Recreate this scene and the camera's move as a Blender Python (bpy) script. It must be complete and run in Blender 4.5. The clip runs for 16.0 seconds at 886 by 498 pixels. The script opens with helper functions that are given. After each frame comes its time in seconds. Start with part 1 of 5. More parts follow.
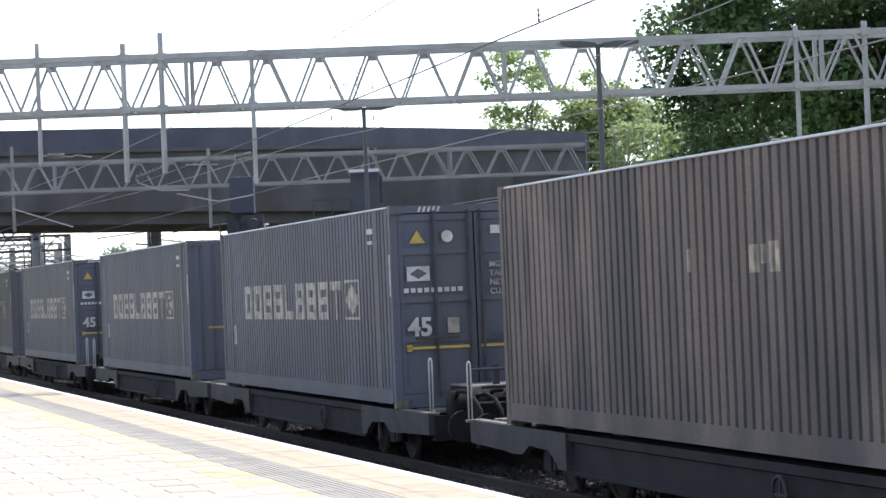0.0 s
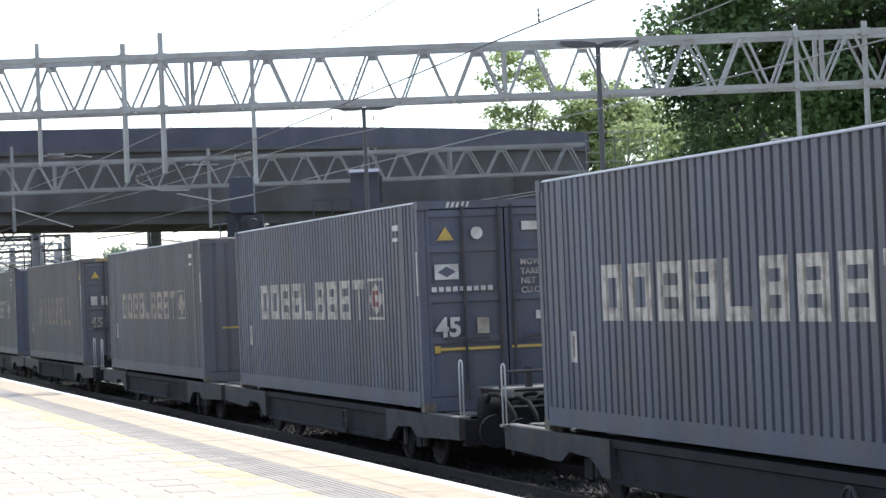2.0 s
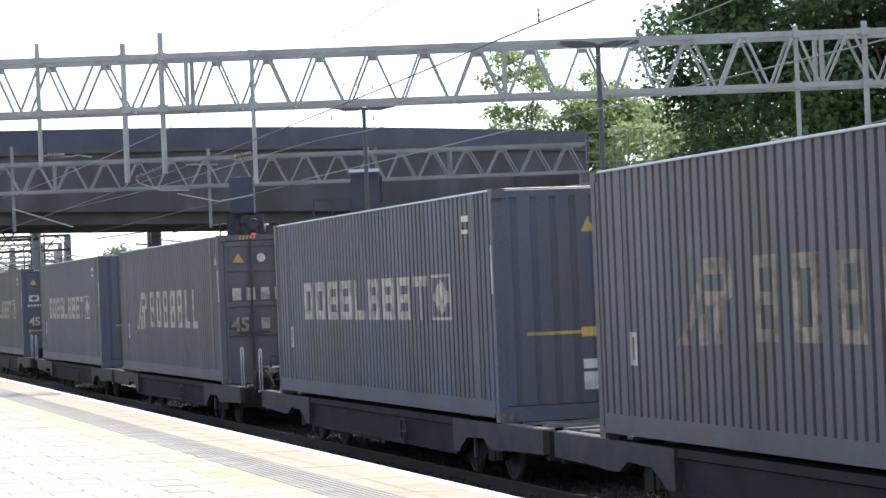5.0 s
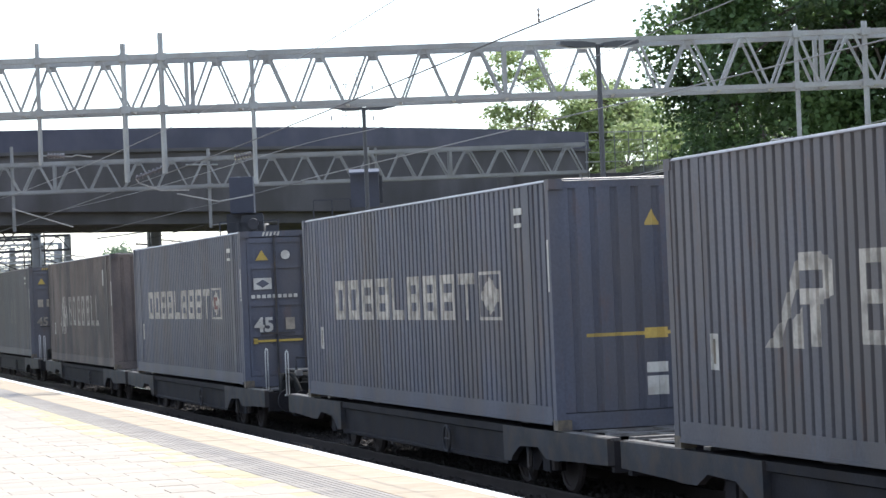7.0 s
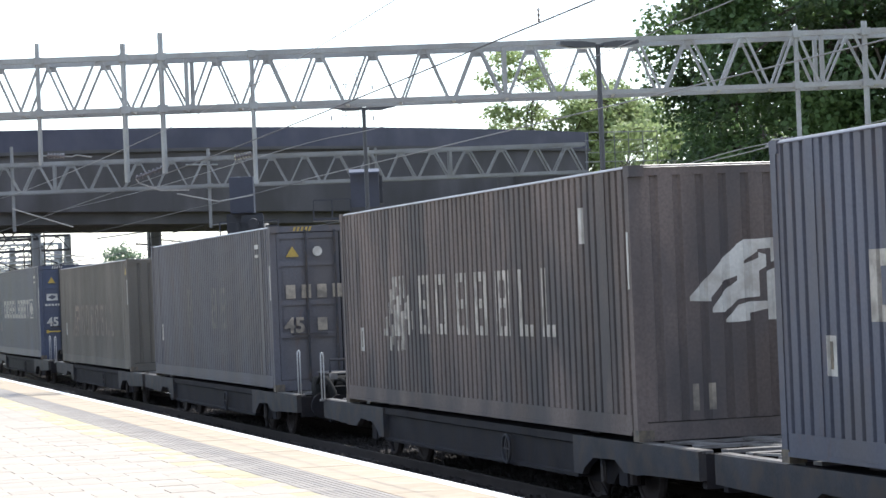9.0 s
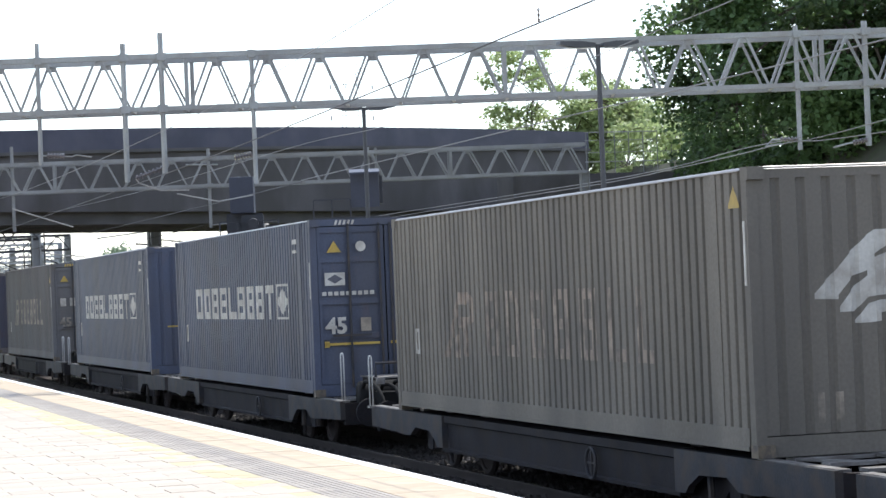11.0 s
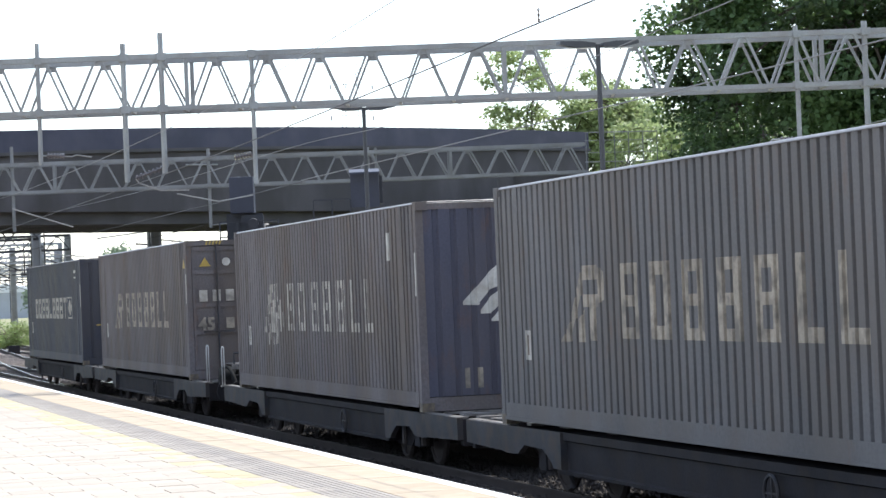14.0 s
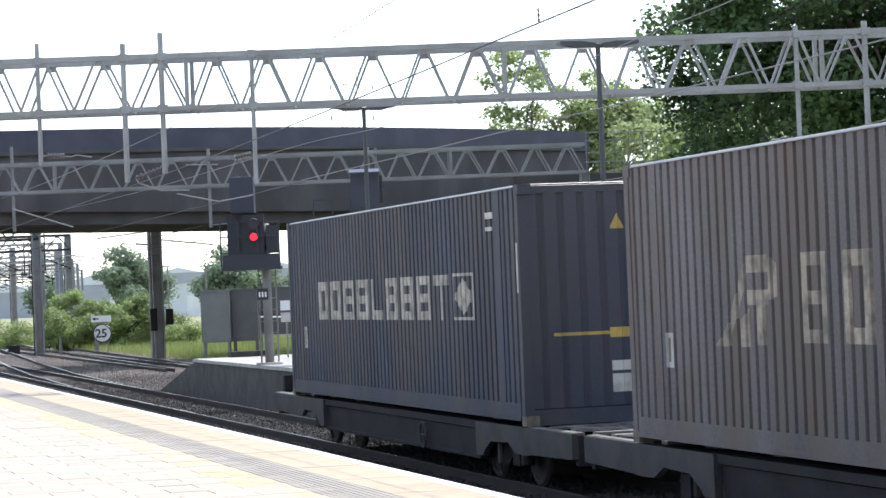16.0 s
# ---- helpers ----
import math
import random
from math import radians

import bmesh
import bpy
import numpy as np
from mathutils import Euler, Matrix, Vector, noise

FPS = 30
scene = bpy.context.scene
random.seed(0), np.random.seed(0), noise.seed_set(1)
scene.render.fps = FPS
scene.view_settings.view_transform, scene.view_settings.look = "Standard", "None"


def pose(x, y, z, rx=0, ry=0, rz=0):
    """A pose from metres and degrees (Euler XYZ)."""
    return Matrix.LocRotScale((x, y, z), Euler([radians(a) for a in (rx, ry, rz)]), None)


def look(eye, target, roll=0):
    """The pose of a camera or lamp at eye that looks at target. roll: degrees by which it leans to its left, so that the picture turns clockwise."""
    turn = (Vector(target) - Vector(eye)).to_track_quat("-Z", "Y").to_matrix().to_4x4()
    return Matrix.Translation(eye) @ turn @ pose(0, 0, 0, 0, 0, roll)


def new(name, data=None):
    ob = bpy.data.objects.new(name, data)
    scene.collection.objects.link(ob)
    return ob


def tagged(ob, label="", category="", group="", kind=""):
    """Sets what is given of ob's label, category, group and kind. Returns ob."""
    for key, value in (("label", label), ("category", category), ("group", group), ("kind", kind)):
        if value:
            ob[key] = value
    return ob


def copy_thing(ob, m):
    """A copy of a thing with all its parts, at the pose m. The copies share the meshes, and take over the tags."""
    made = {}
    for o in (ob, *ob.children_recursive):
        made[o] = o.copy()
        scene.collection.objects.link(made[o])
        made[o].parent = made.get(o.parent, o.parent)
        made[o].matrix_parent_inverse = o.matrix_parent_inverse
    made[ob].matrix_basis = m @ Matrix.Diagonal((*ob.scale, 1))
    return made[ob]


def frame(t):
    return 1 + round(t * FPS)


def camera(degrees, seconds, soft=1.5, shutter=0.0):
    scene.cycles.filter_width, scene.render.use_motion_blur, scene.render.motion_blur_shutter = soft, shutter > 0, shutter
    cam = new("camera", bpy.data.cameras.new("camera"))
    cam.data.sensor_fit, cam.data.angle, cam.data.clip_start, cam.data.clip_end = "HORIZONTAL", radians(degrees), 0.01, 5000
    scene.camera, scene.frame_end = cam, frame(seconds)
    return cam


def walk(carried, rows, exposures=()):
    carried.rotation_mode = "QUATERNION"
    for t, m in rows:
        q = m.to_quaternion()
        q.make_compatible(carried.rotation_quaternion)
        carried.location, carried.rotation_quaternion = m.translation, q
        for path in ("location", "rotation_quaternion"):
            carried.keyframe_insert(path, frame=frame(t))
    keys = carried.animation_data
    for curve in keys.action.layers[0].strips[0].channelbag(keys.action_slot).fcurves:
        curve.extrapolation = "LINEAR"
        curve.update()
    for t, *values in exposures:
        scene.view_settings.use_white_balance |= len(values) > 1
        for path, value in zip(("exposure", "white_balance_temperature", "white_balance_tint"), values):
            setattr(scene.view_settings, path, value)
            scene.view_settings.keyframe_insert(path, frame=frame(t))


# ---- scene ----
cam = camera(18.995, 16.0, soft=1.5, shutter=0.0)
EYE = Vector((0.0, 0.0, 2.5))
AIM = EYE + Vector((-0.96605, 0.25793, 0.01477)) * 50
VIEW = look(EYE, AIM, -2.361)
walk(cam, [(0.0, VIEW), (16.0, VIEW)], [(0.0, 1.17, 6200, 10), (16.0, 1.17, 6200, 10)])

# ---- light ----
SUN_EL, SUN_AZ = radians(57), radians(128)   # azimuth counted from +x towards +y
world = bpy.data.worlds.new("sky")
scene.world = world
world.use_nodes = True
wn = world.node_tree.nodes
sky = wn.new("ShaderNodeTexSky")
sky.sky_type, sky.sun_disc = "NISHITA", False
sky.sun_elevation, sky.sun_rotation = SUN_EL, radians(90) - SUN_AZ
sky.dust_density, sky.air_density = 0.4, 1.0
wn["Background"].inputs["Strength"].default_value = 0.15
haze = wn.new("ShaderNodeHueSaturation")      # thin white summer haze
haze.inputs["Saturation"].default_value = 0.62
world.node_tree.links.new(sky.outputs[0], haze.inputs["Color"])
world.node_tree.links.new(haze.outputs[0], wn["Background"].inputs["Color"])
sun = new("sun", bpy.data.lights.new("sun", "SUN"))
sun.data.energy, sun.data.angle, sun.data.color = 2.7, radians(0.5), (1.0, 0.95, 0.86)
sun_way = Vector((math.cos(SUN_EL) * math.cos(SUN_AZ), math.cos(SUN_EL) * math.sin(SUN_AZ), math.sin(SUN_EL)))
sun.matrix_world = look(sun_way * 100, (0, 0, 0))


# ---- materials ----
def mat(name, base, rough=0.6, metal=0.0, var=0.25, scale=1.2, grain=30.0, bump=0.1, dirt=None, dirt_amount=0.5,
        streak=False, spread=0.0, translucent=0.0, rust=0.0):
    m = bpy.data.materials.new(name)
    m.use_nodes = True
    nt = m.node_tree
    n, l = nt.nodes, nt.links
    bs = n["Principled BSDF"]
    bs.inputs["Roughness"].default_value, bs.inputs["Metallic"].default_value = rough, metal
    tc = n.new("ShaderNodeTexCoord")
    mp = n.new("ShaderNodeMapping")
    l.new(tc.outputs["Object"], mp.inputs["Vector"])
    if streak:
        mp.inputs["Scale"].default_value = (1.3, 1.3, 0.35)
    big = n.new("ShaderNodeTexNoise")
    big.inputs["Scale"].default_value, big.inputs["Detail"].default_value = scale, 3.0 if streak else 6.0
    fine = n.new("ShaderNodeTexNoise")
    fine.inputs["Scale"].default_value, fine.inputs["Detail"].default_value = grain, 4.0
    l.new(mp.outputs[0], big.inputs["Vector"])
    l.new(tc.outputs["Object"], fine.inputs["Vector"])
    oi = n.new("ShaderNodeObjectInfo")
    ramp = n.new("ShaderNodeMapRange")
    ramp.inputs["From Min"].default_value, ramp.inputs["From Max"].default_value = 0.3, 0.7
    ramp.inputs["To Min"].default_value, ramp.inputs["To Max"].default_value = 1 - var, 1 + var
    l.new(big.outputs["Fac"], ramp.inputs["Value"])
    ramp2 = n.new("ShaderNodeMapRange")
    ramp2.inputs["From Min"].default_value, ramp2.inputs["From Max"].default_value = 0.3, 0.7
    ramp2.inputs["To Min"].default_value, ramp2.inputs["To Max"].default_value = 1 - var * 0.5, 1 + var * 0.5
    l.new(fine.outputs["Fac"], ramp2.inputs["Value"])
    mul = n.new("ShaderNodeMath")
    mul.operation = "MULTIPLY"
    l.new(ramp.outputs[0], mul.inputs[0]), l.new(ramp2.outputs[0], mul.inputs[1])
    last = mul.outputs[0]
    if spread:
        r3 = n.new("ShaderNodeMapRange")
        r3.inputs["To Min"].default_value, r3.inputs["To Max"].default_value = 1 - spread, 1 + spread
        l.new(oi.outputs["Random"], r3.inputs["Value"])
        m3 = n.new("ShaderNodeMath")
        m3.operation = "MULTIPLY"
        l.new(last, m3.inputs[0]), l.new(r3.outputs[0], m3.inputs[1])
        last = m3.outputs[0]
    col = n.new("ShaderNodeVectorMath")
    col.operation = "SCALE"
    col.inputs[0].default_value = base
    l.new(last, col.inputs["Scale"])
    out = col.outputs[0]
    if dirt:
        dn = n.new("ShaderNodeTexNoise")
        dn.inputs["Scale"].default_value, dn.inputs["Detail"].default_value = scale * 2.3, 3.0 if streak else 8.0
        mp2 = n.new("ShaderNodeMapping")
        mp2.inputs["Location"].default_value = (7.3, 2.1, 4.4)
        if streak:
            mp2.inputs["Scale"].default_value = (0.9, 0.9, 0.4)
        l.new(tc.outputs["Object"], mp2.inputs["Vector"])
        l.new(mp2.outputs[0], dn.inputs["Vector"])
        dr = n.new("ShaderNodeMapRange")
        dr.inputs["From Min"].default_value, dr.inputs["From Max"].default_value = 0.43, 0.64
        dr.inputs["To Max"].default_value = dirt_amount
        l.new(dn.outputs["Fac"], dr.inputs["Value"])
        mx = n.new("ShaderNodeMix")
        mx.data_type = "RGBA"
        l.new(dr.outputs[0], mx.inputs["Factor"])
        l.new(out, mx.inputs["A"])
        mx.inputs["B"].default_value = (*dirt, 1)
        out = mx.outputs["Result"]
    if rust:
        rn = n.new("ShaderNodeTexNoise")
        rn.inputs["Scale"].default_value, rn.inputs["Detail"].default_value, rn.inputs["Roughness"].default_value = 1.7, 9.0, 0.65
        mp3 = n.new("ShaderNodeMapping")
        mp3.inputs["Scale"].default_value = (2.4, 2.4, 0.8)
        rnd = n.new("ShaderNodeVectorMath")
        rnd.operation = "MULTIPLY"
        rnd.inputs[1].default_value = (37.0, 11.0, 5.0)
        l.new(oi.outputs["Random"], rnd.inputs[0])
        l.new(rnd.outputs[0], mp3.inputs["Location"])
        l.new(tc.outputs["Object"], mp3.inputs["Vector"])
        l.new(mp3.outputs[0], rn.inputs["Vector"])
        rr = n.new("ShaderNodeMapRange")
        rr.inputs["From Min"].default_value, rr.inputs["From Max"].default_value = 0.56, 0.70
        rr.inputs["To Max"].default_value = rust
        l.new(rn.outputs["Fac"], rr.inputs["Value"])
        mr = n.new("ShaderNodeMix")
        mr.data_type = "RGBA"
        l.new(rr.outputs[0], mr.inputs["Factor"])
        l.new(out, mr.inputs["A"])
        mr.inputs["B"].default_value = (0.16, 0.085, 0.05, 1)
        out = mr.outputs["Result"]
    l.new(out, bs.inputs["Base Color"])
    if bump:
        b = n.new("ShaderNodeBump")
        b.inputs["Strength"].default_value, b.inputs["Distance"].default_value = bump, 0.02
        l.new(fine.outputs["Fac"], b.inputs["Height"])
        l.new(b.outputs[0], bs.inputs["Normal"])
    if translucent:
        tr = n.new("ShaderNodeBsdfTranslucent")
        l.new(out, tr.inputs["Color"])
        ms = n.new("ShaderNodeMixShader")
        ms.inputs[0].default_value = translucent
        l.new(bs.outputs[0], ms.inputs[1]), l.new(tr.outputs[0], ms.inputs[2])
        l.new(ms.outputs[0], n["Material Output"].inputs["Surface"])
    return m


def glow(name, color, strength):
    m = bpy.data.materials.new(name)
    m.use_nodes = True
    bs = m.node_tree.nodes["Principled BSDF"]
    bs.inputs["Base Color"].default_value = (*color, 1)
    bs.inputs["Emission Color"].default_value = (*color, 1)
    bs.inputs["Emission Strength"].default_value = strength
    return m


GRIME = (0.10, 0.085, 0.07)
PAINT = {
    "blue": mat("clean blue container paint", (0.077, 0.087, 0.125), 0.45, var=0.2, scale=0.6, bump=0.06, dirt=(0.10, 0.094, 0.10), dirt_amount=0.4, streak=True, rust=0.15),
    "dusty_blue": mat("dusty blue container paint", (0.094, 0.097, 0.122), 0.5, var=0.2, scale=0.6, bump=0.08, dirt=(0.115, 0.102, 0.098), dirt_amount=0.5, streak=True, rust=0.25),
    "grey_blue": mat("faded grey blue container paint", (0.110, 0.106, 0.117), 0.55, var=0.2, scale=0.6, bump=0.08, dirt=(0.125, 0.110, 0.105), dirt_amount=0.6, streak=True, rust=0.3),
    "brown": mat("brown grimy container paint", (0.138, 0.110, 0.099), 0.6, var=0.3, scale=0.6, bump=0.1, dirt=(0.075, 0.070, 0.072), dirt_amount=0.8, streak=True),
    "brown_grey": mat("brownish grey grimy container paint", (0.130, 0.115, 0.117), 0.6, var=0.3, scale=0.6, bump=0.1, dirt=(0.13, 0.105, 0.09), dirt_amount=0.7, streak=True, rust=0.4),
    "grey_violet": mat("violet blue container end paint", (0.074, 0.073, 0.098), 0.55, var=0.2, scale=0.6, bump=0.08, dirt=(0.11, 0.10, 0.11), dirt_amount=0.5, streak=True, rust=0.3),
    "pale_grey": mat("dusty pale grey container paint", (0.130, 0.124, 0.125), 0.6, var=0.2, scale=0.6, bump=0.08, dirt=(0.135, 0.118, 0.108), dirt_amount=0.6, streak=True, rust=0.3),
    "tan": mat("tan dusty container paint", (0.176, 0.157, 0.132), 0.7, var=0.2, scale=0.5, bump=0.1, dirt=(0.12, 0.11, 0.10), dirt_amount=0.5, streak=True),
    "dark_blue": mat("dark blue container paint", (0.050, 0.054, 0.074), 0.55, var=0.2, scale=0.5, bump=0.06, dirt=GRIME, dirt_amount=0.4, streak=True),
}
WORN = mat("worn grey white lettering paint", (0.41, 0.37, 0.32), 0.6, var=0.2, scale=2, dirt=(0.17, 0.15, 0.13), dirt_amount=0.8, bump=0.03)
WHITE = mat("dirty white lettering paint", (0.50, 0.48, 0.44), 0.6, var=0.15, scale=2, dirt=(0.3, 0.26, 0.22), dirt_amount=0.6, bump=0.03)
FADED = mat("faded lettering paint", (0.33, 0.28, 0.22), 0.7, var=0.25, scale=2, dirt=(0.14, 0.12, 0.10), dirt_amount=0.9, bump=0.03)
BROWNED = mat("browned worn lettering paint", (0.26, 0.205, 0.16), 0.7, var=0.25, scale=2, dirt=(0.11, 0.09, 0.075), dirt_amount=0.9, bump=0.03)
FAINT = mat("almost vanished lettering paint", (0.17, 0.15, 0.13), 0.7, var=0.25, scale=2, dirt=(0.10, 0.095, 0.09), dirt_amount=0.9, bump=0.03)
for m in PAINT.values():     # chalky old paint has little gloss
    m.node_tree.nodes["Principled BSDF"].inputs["Specular IOR Level"].default_value = 0.14
EARTH = mat("dark earth with dry weeds", (0.060, 0.055, 0.036), 0.9, var=0.35, scale=1.2, bump=0.2, dirt=(0.05, 0.065, 0.025), dirt_amount=0.7)
YELLOW = mat("yellow marking paint", (0.44, 0.30, 0.06), 0.6, var=0.2, dirt=(0.2, 0.15, 0.08), dirt_amount=0.5)
RED = mat("faded red marking paint", (0.17, 0.062, 0.055), 0.6)
ORANGE = mat("pale orange label", (0.62, 0.46, 0.36), 0.6, var=0.15, dirt=(0.4, 0.3, 0.24), dirt_amount=0.5)
LETTER_RED = mat("faded red lettering", (0.34, 0.10, 0.07), 0.6)
# white stands in for sunlight on the rails
HANDRAIL = mat("handrail whitened for sunlight", (0.5, 0.5, 0.5), 0.45, var=0.15)
# pale colour stands in for the sun glint along the roof edge
LIP = mat("roof edge with painted glint", (0.25, 0.24, 0.235), 0.4, 0.2, var=0.25, scale=1.2, dirt=(0.2, 0.17, 0.15), dirt_amount=0.7)
STEEL_DARK = mat("dark grimy wagon steel", (0.028, 0.026, 0.029), 0.75, 0.1, var=0.3, scale=1.5, dirt=(0.038, 0.030, 0.026), dirt_amount=0.6)
STEEL_GREY = mat("worn grey wagon steel", (0.050, 0.050, 0.056), 0.6, 0.1, var=0.25, scale=1.5, dirt=(0.08, 0.065, 0.055), dirt_amount=0.8)
RUBBER = mat("black rubber", (0.012, 0.012, 0.012), 0.85)
for m in (STEEL_DARK, STEEL_GREY, RUBBER):     # dry soot and dust, hardly any gloss
    m.node_tree.nodes["Principled BSDF"].inputs["Specular IOR Level"].default_value = 0.12
CASTING = mat("rusty tan corner casting", (0.16, 0.125, 0.085), 0.7, var=0.3, scale=5, dirt=(0.07, 0.06, 0.055), dirt_amount=0.8)
# pale deck steel, its tone also standing in for sunlit edges
DECK = mat("pale wagon deck with sunlit tone", (0.24, 0.23, 0.22), 0.45, 0.3, var=0.25, scale=2.5, dirt=(0.12, 0.10, 0.09), dirt_amount=0.7)
GALV = mat("weathered galvanised steel", (0.28, 0.283, 0.28), 0.55, 0.1, var=0.18, scale=0.8, dirt=(0.22, 0.20, 0.19), dirt_amount=0.6)
GALV_DARK = mat("dull grey gantry steel", (0.215, 0.215, 0.218), 0.6, 0.1, var=0.2, scale=0.8, dirt=(0.15, 0.14, 0.13), dirt_amount=0.6)
BRIDGE_TOP = mat("dark blue bridge parapet", (0.030, 0.030, 0.056), 0.6, var=0.2, scale=0.3, dirt=(0.058, 0.055, 0.080), dirt_amount=0.7)
BRIDGE_FACE = mat("stained concrete bridge beam", (0.080, 0.073, 0.075), 0.85, var=0.25, scale=0.3, dirt=(0.05, 0.045, 0.042), dirt_amount=0.8, streak=True)
BRIDGE_UNDER = mat("sooty bridge girder", (0.07, 0.065, 0.064), 0.85, var=0.3, scale=0.5)
CONCRETE = mat("pale concrete", (0.42, 0.40, 0.37), 0.9, var=0.15, scale=1.5, dirt=(0.25, 0.23, 0.2), dirt_amount=0.5)
WALL_DARK = mat("grimy dark brick facing", (0.07, 0.065, 0.06), 0.9, var=0.3, scale=1.2, dirt=(0.12, 0.11, 0.10), dirt_amount=0.5)
PAVER = mat("pale buff paving", (0.435, 0.378, 0.312), 0.9, var=0.09, scale=1.2, spread=0.05, bump=0.05)
PAVER_Y = mat("yellow stained paving", (0.46, 0.395, 0.25), 0.9, var=0.10, scale=1.5, spread=0.04)
SLAB = mat("cream edge slab", (0.415, 0.335, 0.24), 0.9, var=0.08, scale=1.5, dirt=(0.5, 0.42, 0.32), dirt_amount=0.5, spread=0.05)
TACTILE = mat("grey ribbed tactile paving", (0.322, 0.288, 0.252), 0.9, var=0.1, scale=2.0)
WHITE_LINE = mat("white edge line paint", (0.82, 0.82, 0.80), 0.7, var=0.05)
JOINT = mat("sandy paving joint", (0.30, 0.265, 0.22), 0.95, var=0.1)
BALLAST = mat("brown grey ballast", (0.25, 0.212, 0.185), 0.95, var=0.55, scale=6.0, grain=18.0, bump=1.0)
# dark ballast, its colour lowered further for the shade under the train
BALLAST_DARK = mat("dark ballast deepened for shade", (0.042, 0.036, 0.034), 0.95, var=0.5, scale=5.0, grain=18.0, bump=1.0)
STONE = mat("brown grey ballast stone", (0.27, 0.232, 0.205), 0.95, var=0.45, scale=4.0, bump=0.2)
STONE_MID = mat("dull brown ballast stone", (0.16, 0.137, 0.12), 0.95, var=0.5, scale=4.0, bump=0.2)
# stone colour lowered too, for the same shade under the wagons
STONE_DARK = mat("dark ballast stone deepened for shade", (0.055, 0.048, 0.045), 0.9, var=0.5, scale=4.0, bump=0.2)
GROUND = mat("dry grass and dirt", (0.25, 0.245, 0.13), 0.95, var=0.35, scale=0.25, grain=4.0, bump=0.6)
GRASS = mat("meadow grass", (0.29, 0.34, 0.12), 0.8, var=0.35, scale=0.5, translucent=0.35, spread=0.1)
RAIL = mat("rusty rail side", (0.042, 0.032, 0.028), 0.9, 0.0, var=0.2)
RAIL_TOP = mat("polished rail head", (0.46, 0.44, 0.42), 0.2, 0.95, var=0.1)
SLEEPER = mat("grey concrete sleeper", (0.24, 0.22, 0.20), 0.9, var=0.2)
LEAF = mat("green maple leaf", (0.088, 0.142, 0.052), 0.45, var=0.75, scale=0.35, translucent=0.55)
LEAF_LIGHT = mat("pale birch leaf", (0.36, 0.43, 0.19), 0.5, var=0.3, scale=0.5, translucent=0.55)
LEAF_BUSH = mat("bright bush leaf", (0.27, 0.345, 0.125), 0.5, var=0.35, scale=0.6, translucent=0.45)
# far leaf colour is lightened to hold the haze
LEAF_FAR = mat("distant leaf paled for haze", (0.23, 0.30, 0.20), 0.7, var=0.25, scale=0.3, translucent=0.4)
BARK = mat("grey brown bark", (0.10, 0.08, 0.065), 0.9, var=0.3, scale=3)
CABINET = mat("green grey cabinet paint", (0.135, 0.145, 0.135), 0.6, var=0.12, scale=1.5, dirt=(0.12, 0.12, 0.11), dirt_amount=0.5)
# darker tone, also used for the shaded face of the pale cabinet
CABINET_DARK = mat("dark grey cabinet paint and shaded face", (0.072, 0.074, 0.076), 0.6, var=0.12, scale=1.5, dirt=(0.10, 0.10, 0.09), dirt_amount=0.4)
BLACK = mat("black signal enamel", (0.022, 0.023, 0.032), 0.55, var=0.2)
NAVY = mat("faded dark blue enamel", (0.032, 0.038, 0.062), 0.5, var=0.2)
# distance haze is put into this pale bluish colour
PYLON = mat("distant steel paled for haze", (0.30, 0.31, 0.34), 0.7, var=0.1)
LAMP_GREY = mat("dark lamp housing", (0.05, 0.05, 0.055), 0.5, var=0.15)
SHED = mat("pale grey shed cladding", (0.62, 0.64, 0.67), 0.6, var=0.08, scale=0.3)
SHED_ROOF = mat("grey shed roof", (0.36, 0.385, 0.43), 0.6, var=0.08, scale=0.3)
SIGN_WHITE = mat("white sign enamel", (0.75, 0.75, 0.74), 0.5, var=0.05)
SIGN_BLACK = mat("black sign enamel", (0.03, 0.03, 0.03), 0.5)
PORCELAIN = mat("grey porcelain insulator", (0.15, 0.13, 0.13), 0.15)
PORCELAIN_BROWN = mat("brown porcelain insulator", (0.12, 0.07, 0.05), 0.25)
WIRE = mat("weathered copper wire", (0.22, 0.21, 0.20), 0.5, 0.5, var=0.1)
# dark copy of the wire for stretches that catch no light
WIRE_DARK = mat("dim unlit wire", (0.06, 0.058, 0.06), 0.6, 0.2, var=0.1)
SIGNAL_RED = glow("red signal lens", (1.0, 0.01, 0.03), 1.0)


# ---- mesh helpers ----
def box(bm, x0, x1, y0, y1, z0, z1):
    v = [bm.verts.new(c) for c in ((x0, y0, z0), (x1, y0, z0), (x1, y1, z0), (x0, y1, z0), (x0, y0, z1), (x1, y0, z1), (x1, y1, z1), (x0, y1, z1))]
    for f in ((3, 2, 1, 0), (4, 5, 6, 7), (0, 1, 5, 4), (1, 2, 6, 5), (2, 3, 7, 6), (3, 0, 4, 7)):
        bm.faces.new([v[i] for i in f])
    return bm


def beam(bm, a, b, w, h=None, up=(0, 0, 1)):
    """A rectangular bar from a to b."""
    a, b, h = Vector(a), Vector(b), h or w
    d = (b - a).normalized()
    s = d.cross(Vector(up))
    s = s.normalized() if s.length > 1e-4 else Vector((1, 0, 0))
    u = s.cross(d)
    r = [[bm.verts.new(p + s * (i * w / 2) + u * (j * h / 2)) for i, j in ((-1, -1), (1, -1), (1, 1), (-1, 1))] for p in (a, b)]
    for i in range(4):
        bm.faces.new((r[0][i], r[0][(i + 1) % 4], r[1][(i + 1) % 4], r[1][i]))
    bm.faces.new(r[0][::-1]), bm.faces.new(r[1])
    return bm


